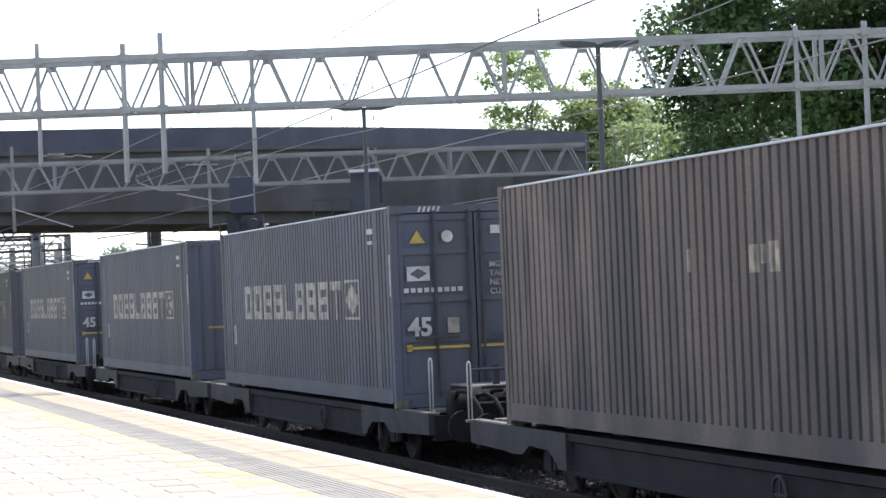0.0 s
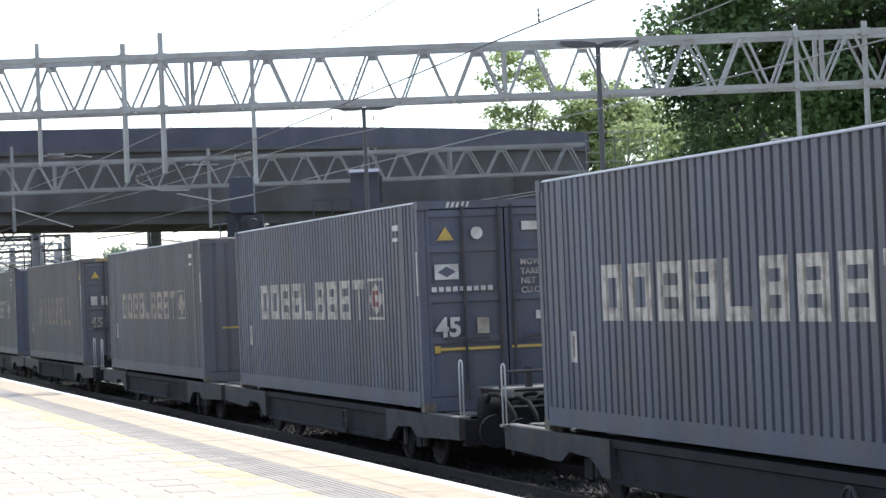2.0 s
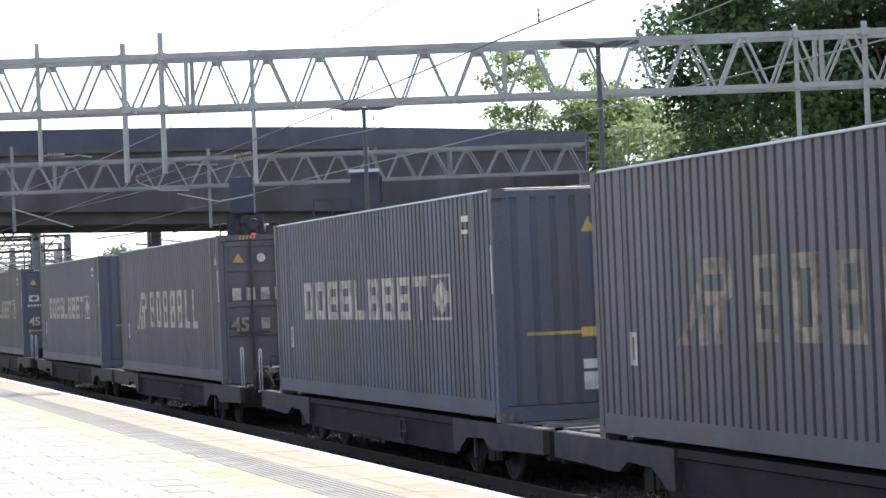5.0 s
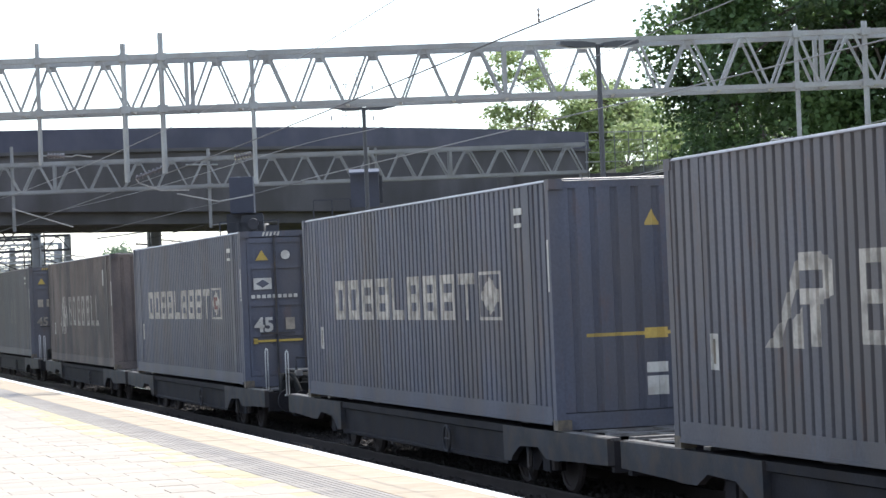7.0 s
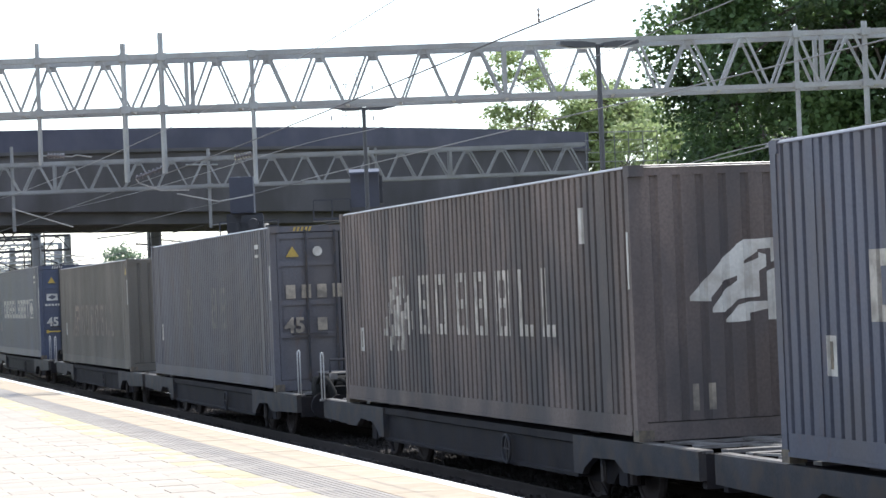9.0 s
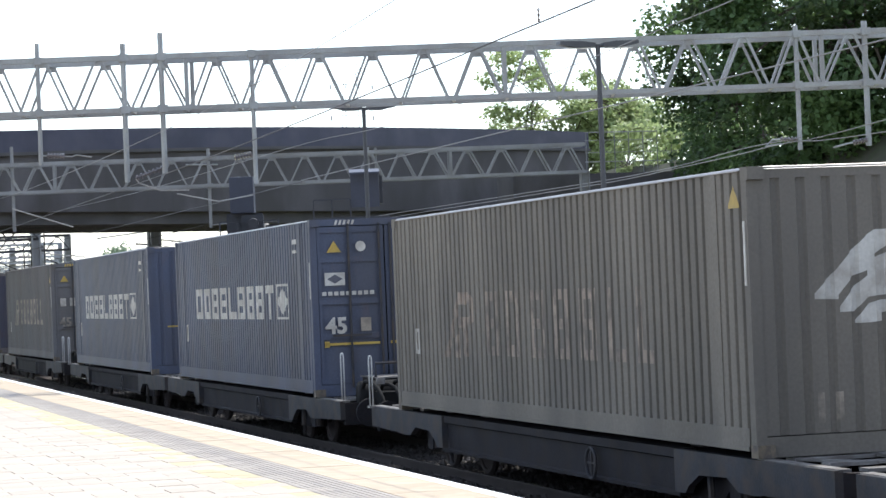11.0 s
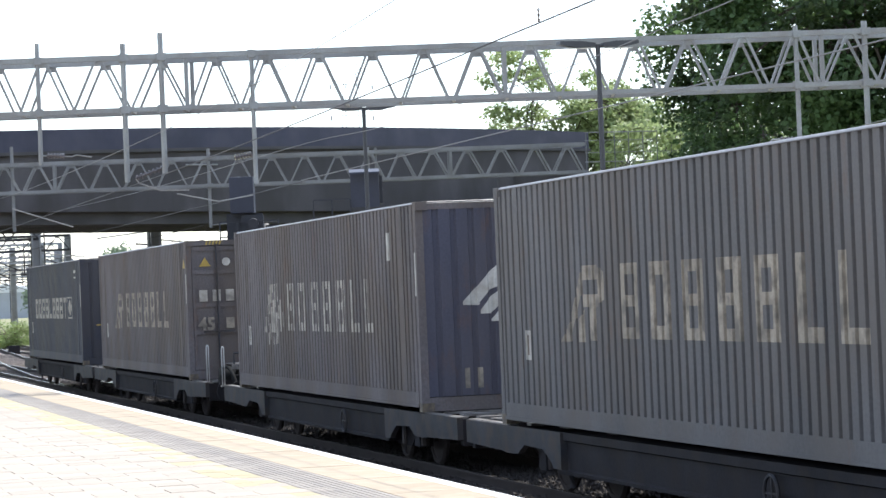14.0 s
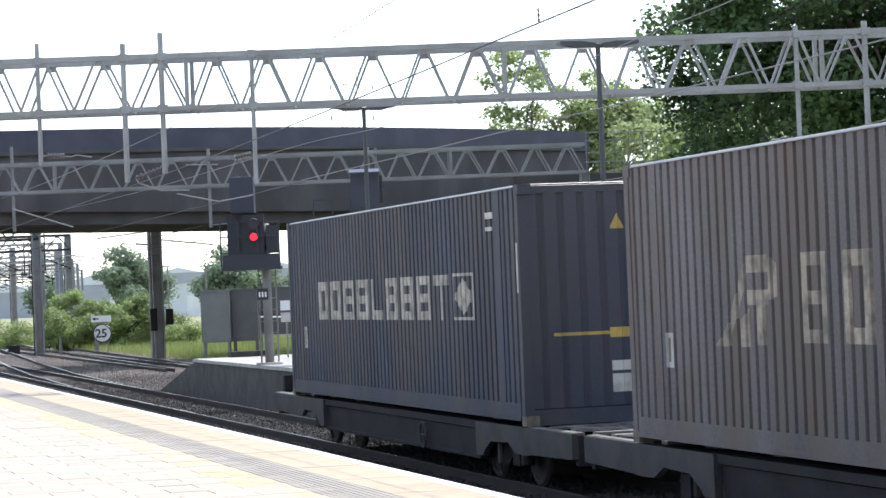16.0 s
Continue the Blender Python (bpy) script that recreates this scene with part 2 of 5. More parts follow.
def tube(bm, pts, r, n=8, r1=None):
    """A round bar along the points, tapering from r to r1."""
    pts = [Vector(p) for p in pts]
    r1 = r if r1 is None else r1
    rings = []
    for i, p in enumerate(pts):
        d = (pts[min(i + 1, len(pts) - 1)] - pts[max(i - 1, 0)]).normalized()
        s = d.cross(Vector((0, 0, 1)))
        s = s.normalized() if s.length > 1e-3 else Vector((1, 0, 0))
        u = s.cross(d)
        rr = r + (r1 - r) * i / max(1, len(pts) - 1)
        rings.append([bm.verts.new(p + (s * math.cos(2 * math.pi * k / n) + u * math.sin(2 * math.pi * k / n)) * rr) for k in range(n)])
    for q, w in zip(rings, rings[1:]):
        for k in range(n):
            bm.faces.new((q[k], q[(k + 1) % n], w[(k + 1) % n], w[k]))
    bm.faces.new(rings[0][::-1]), bm.faces.new(rings[-1])
    return bm


def prism(bm, poly, axis, lo, hi):
    """A polygon in the plane across an axis, drawn out from lo to hi."""
    def at(u, v, w):
        return {"x": (w, u, v), "y": (u, w, v), "z": (u, v, w)}[axis]
    a, b = [bm.verts.new(at(u, v, lo)) for u, v in poly], [bm.verts.new(at(u, v, hi)) for u, v in poly]
    for i in range(len(poly)):
        j = (i + 1) % len(poly)
        bm.faces.new((a[i], a[j], b[j], b[i]))
    bm.faces.new(a[::-1]), bm.faces.new(b)
    bmesh.ops.recalc_face_normals(bm, faces=bm.faces[:])
    return bm


def disc(bm, c, r, axis, t, n=20):
    """A round plate of thickness t about c, facing along an axis."""
    e = {"x": Vector((1, 0, 0)), "y": Vector((0, 1, 0)), "z": Vector((0, 0, 1))}[axis]
    return tube(bm, [Vector(c) - e * t / 2, Vector(c) + e * t / 2], r, n)


def ring(bm, c, r, axis, thick, n=16):
    def at(a, rr, h):
        u, v = rr * math.cos(a), rr * math.sin(a)
        return Vector(c) + Vector({"x": (h, u, v), "y": (u, h, v), "z": (u, v, h)}[axis])
    m = 6
    g = [[bm.verts.new(at(2 * math.pi * i / n, r + thick * math.cos(2 * math.pi * j / m), thick * math.sin(2 * math.pi * j / m))) for j in range(m)] for i in range(n)]
    for i in range(n):
        for j in range(m):
            bm.faces.new((g[i][j], g[(i + 1) % n][j], g[(i + 1) % n][(j + 1) % m], g[i][(j + 1) % m]))
    return bm


def mesh(name, bm, material, smooth=False):
    bmesh.ops.recalc_face_normals(bm, faces=bm.faces[:])
    me = bpy.data.meshes.new(name)
    bm.to_mesh(me)
    bm.free()
    me.materials.append(material)
    if smooth:
        for f in me.polygons:
            f.use_smooth = True
    return me


def B():
    return bmesh.new()


def part(name, bm, material, parent, label="", smooth=False):
    me = bm if isinstance(bm, bpy.types.Mesh) else mesh(name, bm, material, smooth)
    ob = new(name, me)
    ob.parent = parent
    return tagged(ob, label)


def thing(name, label, category, at=(0, 0, 0), rz=0, group="", kind=""):
    ob = new(name)
    ob.matrix_world = pose(*at, 0, 0, rz)
    return tagged(ob, label, category, group, kind)


def solid(name, bm, material, label, category, at=(0, 0, 0), group="", kind="", smooth=False):
    ob = new(name, mesh(name, bm, material, smooth))
    ob.location = at
    return tagged(ob, label, category, group, kind)


def text_mesh(words, size, material, bold=0.0):
    """Flat letters in the plane of x and z, from the left at x = 0, standing on z = 0, a little thick."""
    cu = bpy.data.curves.new("letters", "FONT")
    cu.body, cu.size, cu.extrude, cu.offset, cu.resolution_u = words, size, 0.004, bold, 3
    ob = new("letters", cu)
    bpy.context.view_layer.update()
    me = bpy.data.meshes.new_from_object(ob.evaluated_get(bpy.context.evaluated_depsgraph_get()))
    bpy.data.objects.remove(ob)
    me.transform(Matrix.Rotation(radians(90), 4, "X"))
    me.materials.clear()
    me.materials.append(material)
    return me


# ---- ground and tracks ----
def sheet(name, x0, x1, y0, y1, z, material, label, category, step=0.0, rough=0.0):
    bm = B()
    nx, ny = max(1, int((x1 - x0) / step)) if step else 1, max(1, int((y1 - y0) / step)) if step else 1
    g = [[bm.verts.new((x0 + (x1 - x0) * i / nx, y0 + (y1 - y0) * j / ny, z + (rough * noise.noise((i * 0.7, j * 0.7, z)) if rough else 0))) for j in range(ny + 1)] for i in range(nx + 1)]
    for i in range(nx):
        for j in range(ny):
            bm.faces.new((g[i][j], g[i + 1][j], g[i + 1][j + 1], g[i][j + 1]))
    return solid(name, bm, material, label, category, kind="structure")


sheet("ground", -2500, 900, -1500, 2500, -0.42, GROUND, "dry grass and bare dirt beside the railway", "ground")
sheet("ballast_bed", -260, 30, 5.3, 19.5, -0.20, BALLAST, "brown grey stone ballast under the running tracks", "ballast", 0.8, 0.06)
# oily bed whose colour also holds the shade below the train
sheet("ballast_oily", -77.5, 30, 5.6, 11.9, -0.165, BALLAST_DARK, "dark oily ballast, deepened for the shade under the train", "ballast", 0.5, 0.05)

sheet("ballast_sooty", -94, -77.5, 5.6, 16.1, -0.165, BALLAST_DARK, "dark sooty ballast around the junction", "ballast", 0.5, 0.05)
# added out of view: lowers the light thrown onto the far containers
sheet("ballast_cess", -260, -93, -12, 5.6, -0.17, BALLAST_DARK, "added dark ballast beyond the platform end, unseen, cuts bounce light", "ballast", 2.0, 0.06)


def rail_line(name, pts, label):
    """A pair of rails with chairs that follows a centre line."""
    track = thing(name, label, "railway track", kind="structure")
    n = len(pts)
    for side in (-0.75, 0.75):
        bm, bt = B(), B()
        line = []
        for i, p in enumerate(pts):
            a, b = Vector(pts[max(0, i - 1)]), Vector(pts[min(n - 1, i + 1)])
            d = (b - a).normalized()
            line.append(Vector(p) + Vector((-d.y, d.x, 0)) * side)
        for a, b in zip(line, line[1:]):
            beam(bm, a + Vector((0, 0, -0.15)), b + Vector((0, 0, -0.15)), 0.14, 0.02)
            beam(bm, a + Vector((0, 0, -0.09)), b + Vector((0, 0, -0.09)), 0.02, 0.12)
            beam(bm, a + Vector((0, 0, -0.026)), b + Vector((0, 0, -0.026)), 0.07, 0.04)
            beam(bt, a + Vector((0, 0, -0.006)), b + Vector((0, 0, -0.004)), 0.045, 0.012)
        r = part("rail", bm, RAIL, track)
        part("rail_head", bt, RAIL_TOP, r, "polished rail head")
    return track


TRACK_Y = 10.29
main_track = rail_line("track_main", [(x, TRACK_Y, 0) for x in (-320, -160, -80, 30)], "pair of rusty rails with polished heads on ballast")
sl = mesh("sleeper", box(B(), -0.13, 0.13, -1.25, 1.25, -0.3, -0.155), SLEEPER)
for k in range(110):
    s = part("sleeper", sl, SLEEPER, main_track)
    s.location = (-125 + k * 0.7, TRACK_Y, 0)
cross = rail_line("track_crossover", [(-205, 16.4, 0), (-165, 14.5, 0), (-135, 12.9, 0), (-112, 11.6, 0), (-95, 10.8, 0), (-80, 10.4, 0)], "curved crossover rails joining the main track")
rail_line("track_far", [(-330, 15.6, 0), (-200, 15.6, 0), (-140, 15.6, 0), (-95, 15.6, 0)], "rusty far rails on pale ballast")
rail_line("track_branch", [(-260, 21.5, 0), (-190, 18.8, 0), (-150, 17.3, 0), (-120, 16.6, 0), (-95, 15.9, 0)], "rusty branch rails curving past the bushes")

# ---- near platform ----
EDGE, PZ = 5.58, 0.915
bm = B()
box(bm, -93, 25, -14, EDGE - 0.06, -0.42, PZ - 0.09)
solid("platform_base", bm, WALL_DARK, "grimy dark platform wall below the paving", "platform", kind="structure")
pave = thing("platform_paving", "sunlit pale block paving with yellow and grey bands", "platform", kind="structure")
part("bedding", box(B(), -93, 25, -14, EDGE - 0.05, PZ - 0.09, PZ - 0.012), JOINT, pave)
part("edge_line", box(B(), -93, 25, EDGE - 0.12, EDGE, PZ - 0.07, PZ + 0.003), WHITE_LINE, pave, "white painted nosing")
part("tactile_strip", None or (lambda b: [box(b, -93, 25, 4.395 + 0.0575 * k, 4.395 + 0.0575 * k + 0.038, PZ - 0.012, PZ + 0.003) for k in range(8)] and box(b, -93, 25, 4.385, 4.855, PZ - 0.02, PZ - 0.001))(B()), TACTILE, pave, "grey ribbed warning strip")


def tiles(name, x0, x1, y0, y1, lx, ly, material, parent, near, gx=0.008, gy=0.008, across=False):
    """Paving units laid with staggered joints, the courses along the platform or across it: those in the stretch `near` are parts."""
    me = mesh(name, box(B(), gx / 2, lx - gx / 2, gy / 2, ly - gy / 2, -0.012, 0), material)
    rest, k = [], 0
    for i in range(int(round((x1 - x0) / lx))):
        for j in range(int(round((y1 - y0) / ly)) + (1 if across else 0)):
            x = x0 + i * lx - (0.5 * lx if j % 2 and not across else 0)
            y = y0 + j * ly - (0.5 * ly if i % 2 and across else 0)
            if near[0] <= x < near[1] and y > -0.2 and k < 300:
                o = part(name, me, material, parent)
                o.location = (x, y, PZ + random.uniform(-0.0015, 0.0015))
                k += 1
            else:
                rest.append((x, y))
    bm = B()
    for x, y in rest:
        box(bm, x + gx / 2, x + lx - gx / 2, y + gy / 2, y + ly - gy / 2, PZ - 0.012, PZ + 0.0005 * math.sin(x * 7 + y * 5))
    tagged(part(name + "_rest", bm, material, parent), kind="stuff")


# ---- the far island platform with its ramp ----
ISL = 11.75
bm = B()
prism(bm, [(-76.6, -0.3), (30, -0.3), (30, 0.80), (-70.3, 0.80), (-76.6, -0.15)], "y", ISL, ISL + 7.5)
solid("island_platform", bm, WALL_DARK, "dark grimy platform wall with a ramped end", "platform", kind="structure")
bm = B()
prism(bm, [(-70.3, 0.805), (30, 0.805), (30, 0.885), (-70.1, 0.885)], "y", ISL - 0.06, ISL + 7.4)
solid("island_surface", bm, CONCRETE, "pale sunlit concrete platform top", "platform", kind="structure")
bm = B()
prism(bm, [(-76.6, -0.14), (-70.31, 0.81), (-70.31, 0.86), (-76.6, -0.09)], "y", ISL + 0.1, ISL + 7.4)
solid("ramp_surface", bm, BALLAST, "gravel covered platform ramp", "platform", kind="structure")

# ---- containers ----
L, W2, PITCH = 13.716, 1.25, 0.219
PROF = ((0.0, 0.0), (0.116, 0.0), (0.120, 0.006), (0.128, 0.034), (0.133, 0.040), (0.175, 0.040), (0.180, 0.035), (0.200, 0.0))   # one corrugation: along, inwards


def corrugation(x0, x1, pitch=PITCH, scale=1.0):
    pts, x = [], x0
    while x < x1 - 0.02:
        for u, d in PROF:
            q = x + u * pitch / PITCH
            if q < x1 - 0.005:
                pts.append((q, d * scale))
        x += pitch
    return pts + [(x1, 0.0)]


def depth_at(pts, x):
    for (a, p), (b, q) in zip(pts, pts[1:]):
        if a <= x <= b:
            return p + (q - p) * (x - a) / (b - a)
    return 0.0


SIDE_PTS = corrugation(0.98, L - 0.98)
END_PTS = corrugation(-1.145, 1.145, 0.2545, 0.75)


def wall_strip(bm, pts, place, z0, z1):
    a = [bm.verts.new(place(x, d, z0)) for x, d in pts]
    b = [bm.verts.new(place(x, d, z1)) for x, d in pts]
    for i in range(len(pts) - 1):
        bm.faces.new((a[i], a[i + 1], b[i + 1], b[i]))


def painted(bm, pts, place, poly_rows):
    """Paint that lies on a corrugated wall. Each row: x0, x1, z at the bottom and the top of x0, and of x1."""
    cuts = [x for x, _ in pts]
    for x0, x1, a0, a1, b0, b1 in poly_rows:
        xs = [x0] + [c for c in cuts if x0 + 1e-3 < c < x1 - 1e-3] + [x1]
        for u, v in zip(xs, xs[1:]):
            f = lambda t, p, q: p + (q - p) * (t - x0) / (x1 - x0)
            du, dv = depth_at(pts, u) - 0.004, depth_at(pts, v) - 0.004
            bm.faces.new([bm.verts.new(place(*c)) for c in ((u, du, f(u, a0, b0)), (v, dv, f(v, a0, b0)), (v, dv, f(v, a1, b1)), (u, du, f(u, a1, b1)))])


def on_ridges(rows):
    """What is left of painted rows where the paint has gone from all but the outer ridges of the side wall."""
    out = []
    for x0, x1, a0, a1, b0, b1 in rows:
        k = 0
        while 0.98 + k * PITCH < x1:
            u, v = max(x0, 0.98 + k * PITCH - 0.02), min(x1, 0.98 + k * PITCH + 0.114)
            if v - u > 0.02:
                f = lambda t, p, q: p + (q - p) * (t - x0) / (x1 - x0)
                out.append((u, v, f(u, a0, b0), f(u, a1, b1), f(v, a0, b0), f(v, a1, b1)))
            k += 1
    return out


def near_side(x, d, z):
    return (x, -W2 + 0.012 + d, z)


def far_side(x, d, z):
    return (x, W2 - 0.012 - d, z)


def right_end(y, d, z):
    return (L - 0.012 - d, y, z)


def left_end(y, d, z):
    return (0.03 + d, y, z)


def block_shapes(x0, count, pitch, width, z0, z1, stroke, holes):
    """A row of plain blocks, each with a slot, in place of a trade mark."""
    rows = []
    for k in range(count):
        a = x0 + k * pitch
        b = a + width
        h = holes[k % len(holes)]
        mid, n0 = (z0 + z1) / 2, len(rows)
        if h == "o":
            rows += [(a, a + stroke, z0, z1, z0, z1), (b - stroke, b, z0, z1, z0, z1), (a + stroke, b - stroke, z0, z0 + 0.14, z0, z0 + 0.14), (a + stroke, b - stroke, z1 - 0.14, z1, z1 - 0.14, z1)]
        elif h == "h":
            rows += [(a, a + stroke, z0, z1, z0, z1), (b - stroke, b, z0, z1, z0, z1)] + [(a + stroke, b - stroke, z, z + 0.12, z, z + 0.12) for z in (z0, mid - 0.06, z1 - 0.12)]
        elif h == "l":
            rows += [(a, a + stroke, z0, z1, z0, z1), (a + stroke, b, z0, z0 + 0.14, z0, z0 + 0.14)]
        elif h == "t":
            rows += [(a, b, z1 - 0.14, z1, z1 - 0.14, z1), ((a + b) / 2 - stroke / 2, (a + b) / 2 + stroke / 2, z0, z1 - 0.14, z0, z1 - 0.14)]
        rows[n0:] = [rows[n0:]]
    return rows


MARK_A = block_shapes(2.24, 9, 0.92, 0.72, 1.27, 1.87, 0.185, "oohhlhhht")
EMBLEM_A = [(10.56, 10.62, 1.27, 1.88, 1.27, 1.88), (11.54, 11.60, 1.27, 1.88, 1.27, 1.88), (10.62, 11.54, 1.27, 1.31, 1.27, 1.31), (10.62, 11.54, 1.84, 1.88, 1.84, 1.88),
            (10.68, 11.08, 1.54, 1.61, 1.33, 1.82), (11.08, 11.48, 1.33, 1.82, 1.54, 1.61)]
EMBLEM_C = [(10.88, 11.00, 1.46, 1.70, 1.46, 1.70), (11.00, 11.26, 1.46, 1.53, 1.46, 1.53), (11.00, 11.26, 1.63, 1.70, 1.63, 1.70)]
MARK_B = block_shapes(4.63, 7, 0.97, 0.60, 1.08, 1.88, 0.18, "hohhhll")
EMBLEM_B = [(2.5, 2.85, 1.03, 1.03, 1.03, 1.25), (2.85, 3.35, 1.03, 1.25, 1.62, 1.88), (3.35, 3.9, 1.72, 1.88, 1.72, 1.88), (3.35, 3.9, 1.42, 1.56, 1.42, 1.56), (3.9, 4.12, 1.46, 1.86, 1.5, 1.80), (3.56, 3.82, 1.05, 1.42, 1.05, 1.42), (3.18, 3.42, 1.03, 1.28, 1.03, 1.40)]
STRIPES_B = [(2.59, 2.7, 1.04, 1.14, 1.04, 1.15), (2.71, 2.82, 1.04, 1.31, 1.04, 1.32), (2.86, 2.97, 1.16, 1.5, 1.16, 1.52), (3.03, 3.14, 1.36, 1.7, 1.36, 1.72), (3.06, 3.17, 0.91, 1.2, 0.91, 1.21), (3.19, 3.3, 1.56, 1.87, 1.56, 1.89), (3.24, 3.35, 1.04, 1.48, 1.04, 1.5), (3.36, 3.47, 1.74, 1.87, 1.74, 1.89), (3.41, 3.52, 1.04, 1.6, 1.04, 1.62), (3.57, 3.68, 1.48, 1.88, 1.48, 1.89), (3.77, 3.87, 1.58, 1.88, 1.58, 1.9), (3.65, 3.76, 0.85, 1.38, 0.85, 1.4), (3.85, 3.96, 1.28, 1.5, 1.28, 1.52), (4.01, 4.12, 1.06, 1.6, 1.06, 1.62), (4.19, 4.3, 1.14, 1.38, 1.14, 1.4), (2.92, 3.03, 0.83, 1.03, 0.83, 1.04), (3.32, 3.43, 0.83, 0.97, 0.83, 0.98), (3.52, 3.63, 0.83, 0.97, 0.83, 0.98)]
END_MARK = [(-0.61, -0.37, 1.45, 1.5, 1.44, 1.73), (-0.37, -0.22, 1.48, 1.73, 1.64, 1.89), (-0.22, -0.07, 1.65, 1.89, 1.7, 2.02), (-0.36, -0.2, 1.32, 1.37, 1.32, 1.56), (-0.2, -0.07, 1.33, 1.56, 1.45, 1.65), (-0.07, 0.02, 1.45, 2.03, 1.46, 2.08), (0.02, 0.18, 1.46, 1.82, 1.47, 1.88), (0.02, 0.17, 1.85, 2.08, 1.95, 2.08), (0.17, 0.33, 1.97, 2.08, 1.98, 2.09), (0.33, 0.47, 1.83, 2.09, 1.89, 2.09), (0.18, 0.27, 1.74, 1.94, 1.79, 1.91), (-0.2, -0.07, 1.21, 1.24, 1.21, 1.39), (-0.07, 0.07, 1.21, 1.39, 1.22, 1.42), (0.07, 0.27, 1.3, 1.42, 1.34, 1.42), (0.27, 0.37, 1.22, 1.73, 1.22, 1.77), (0.37, 0.48, 1.62, 1.77, 1.62, 1.83), (0.37, 0.48, 1.23, 1.52, 1.23, 1.52)]
MESHES = {}


def shared(key, make):
    if key not in MESHES:
        MESHES[key] = make()
    return MESHES[key]


def paint_mesh(key, pts, place, rows, material):
    def make():
        bm = B()
        painted(bm, pts, place, rows)
        return mesh(key, bm, material)
    return shared((key, material.name), make)


def plate(y0, y1, z0, z1, x=0.0, t=0.006):
    """A flat label on the end of a container (x counts outwards)."""
    return box(B(), L + x, L + x + t, y0, y1, z0, z1)


def container(index, label, paint, style, end):
    c = thing("container", label, "shipping container", group="containers on the train")
    P = PAINT[paint]
    H = 2.70 if paint == "tan" else 2.896      # one container is of the lower kind
    drop_z = 0.25 if paint == "tan" else 0.0
    E = PAINT["grey_violet"] if index == 16 else P      # one end wall kept its bluer paint

    def piece(name, make, material=P, text=""):
        return part(name, shared((name, material.name), lambda: mesh(name, make(), material)), material, c, text)

    def strip(pts, place, z0, z1):
        bm = B()
        wall_strip(bm, pts, place, z0, z1)
        return bm
    # corrugated walls
    part("side_wall", shared(("near", paint), lambda: mesh("side_wall", strip(SIDE_PTS, near_side, 0.27, H - 0.036), P)), P, c)
    part("side_wall", shared(("far", paint), lambda: mesh("side_wall", strip(SIDE_PTS, far_side, 0.27, H - 0.036), P)), P, c)
    ends = {"left": left_end, "right": right_end}
    plain_sides = ["left"] if end == "door" else ["right", "left"]
    for s in plain_sides:
        part("front_wall", shared((s, E.name), lambda: mesh("front_wall", strip(END_PTS, ends[s], 0.2, H - 0.1), E)), E, c)
    # flat panels between the inner posts and the corners
    for x0, x1 in ((0.10, 0.80), (L - 0.80, L - 0.10)):
        for y0, y1, nm in ((-W2 + 0.03, -W2 + 0.045, "n"), (W2 - 0.045, W2 - 0.03, "f")):
            def panel(x0=x0, x1=x1, y0=y0, y1=y1, nm=nm):
                bm = B()
                pts = corrugation(x0, x1)
                wall_strip(bm, pts, near_side if nm == "n" else far_side, 0.27, H - 0.036)
                return bm
            part("end_panel", shared(("panel", x0, nm, paint), lambda: mesh("end_panel", panel(), P)), P, c)
    for x in (0.80, L - 0.98):
        for y0, y1 in ((-W2, -W2 + 0.06), (W2 - 0.06, W2)):
            part("inner_post", shared(("post", x, y0, paint), lambda: mesh("inner_post", box(B(), x, x + 0.18, y0, y1, 0.272, H - 0.037), P)), P, c)
    for x in (0.0, L - 0.13):
        for y0, y1 in ((-W2, -W2 + 0.11), (W2 - 0.11, W2)):
            part("corner_post", shared(("cpost", x, y0, paint), lambda: mesh("corner_post", box(B(), x, x + 0.13, y0, y1, 0.12, H - 0.12), P)), P, c)
            for z in (0.0, H - 0.12):
                cast = CASTING if z == 0 else P
                part("corner_casting", shared(("cast", x, y0, z, cast.name), lambda: mesh("corner_casting", box(B(), x - 0.004, x + 0.178, min(y0, y1) - 0.004, max(y0, y1) + 0.05 * (1 if y0 < 0 else 0) + 0.004, z, z + 0.12), cast)), cast, c)
    for y0, y1 in ((-W2, -W2 + 0.06), (W2 - 0.06, W2)):
        def bottom():
            bm = box(B(), 0.17, L - 0.17, y0, y1, 0.06, 0.27)
            box(bm, 0.17, L - 0.17, y0 - 0.012 if y0 < 0 else y0, y1 + (0.012 if y0 > 0 else 0), 0.06, 0.10)
            return bm
        part("bottom_rail", shared(("brail", y0, paint), lambda: mesh("bottom_rail", bottom(), P)), P, c)
        k = 1 if y0 < 0 else -1
        out = y0 if y0 < 0 else y1
        rail = part("top_rail", shared(("trail", y0, paint), lambda: mesh("top_rail", prism(B(), [(out, H - 0.036), (out + k * 0.06, H - 0.036), (out + k * 0.06, H - 0.004), (out + k * 0.042, H - 0.004), (out, H - 0.029)], "x", 0.17, L - 0.17), P)), P, c)
        # thin strip that carries the painted sun glint
        part("roof_lip", shared(("lip", y0, H), lambda: mesh("roof_lip", prism(B(), [(out + k * 0.016, H - 0.0125), (out + k * 0.026, H - 0.005), (out + k * 0.042, H + 0.001), (out + k * 0.042, H - 0.006), (out + k * 0.002, H - 0.032)], "x", 0.17, L - 0.17), LIP)), LIP, rail, "bright roof edge with the sun glint in its colour")

    def roof():
        bm = B()
        pts = corrugation(0.2, L - 0.2, 0.4, 0.5)
        a = [bm.verts.new((x, -W2 + 0.06, H - 0.004 - d)) for x, d in pts]
        b = [bm.verts.new((x, W2 - 0.06, H - 0.004 - d)) for x, d in pts]
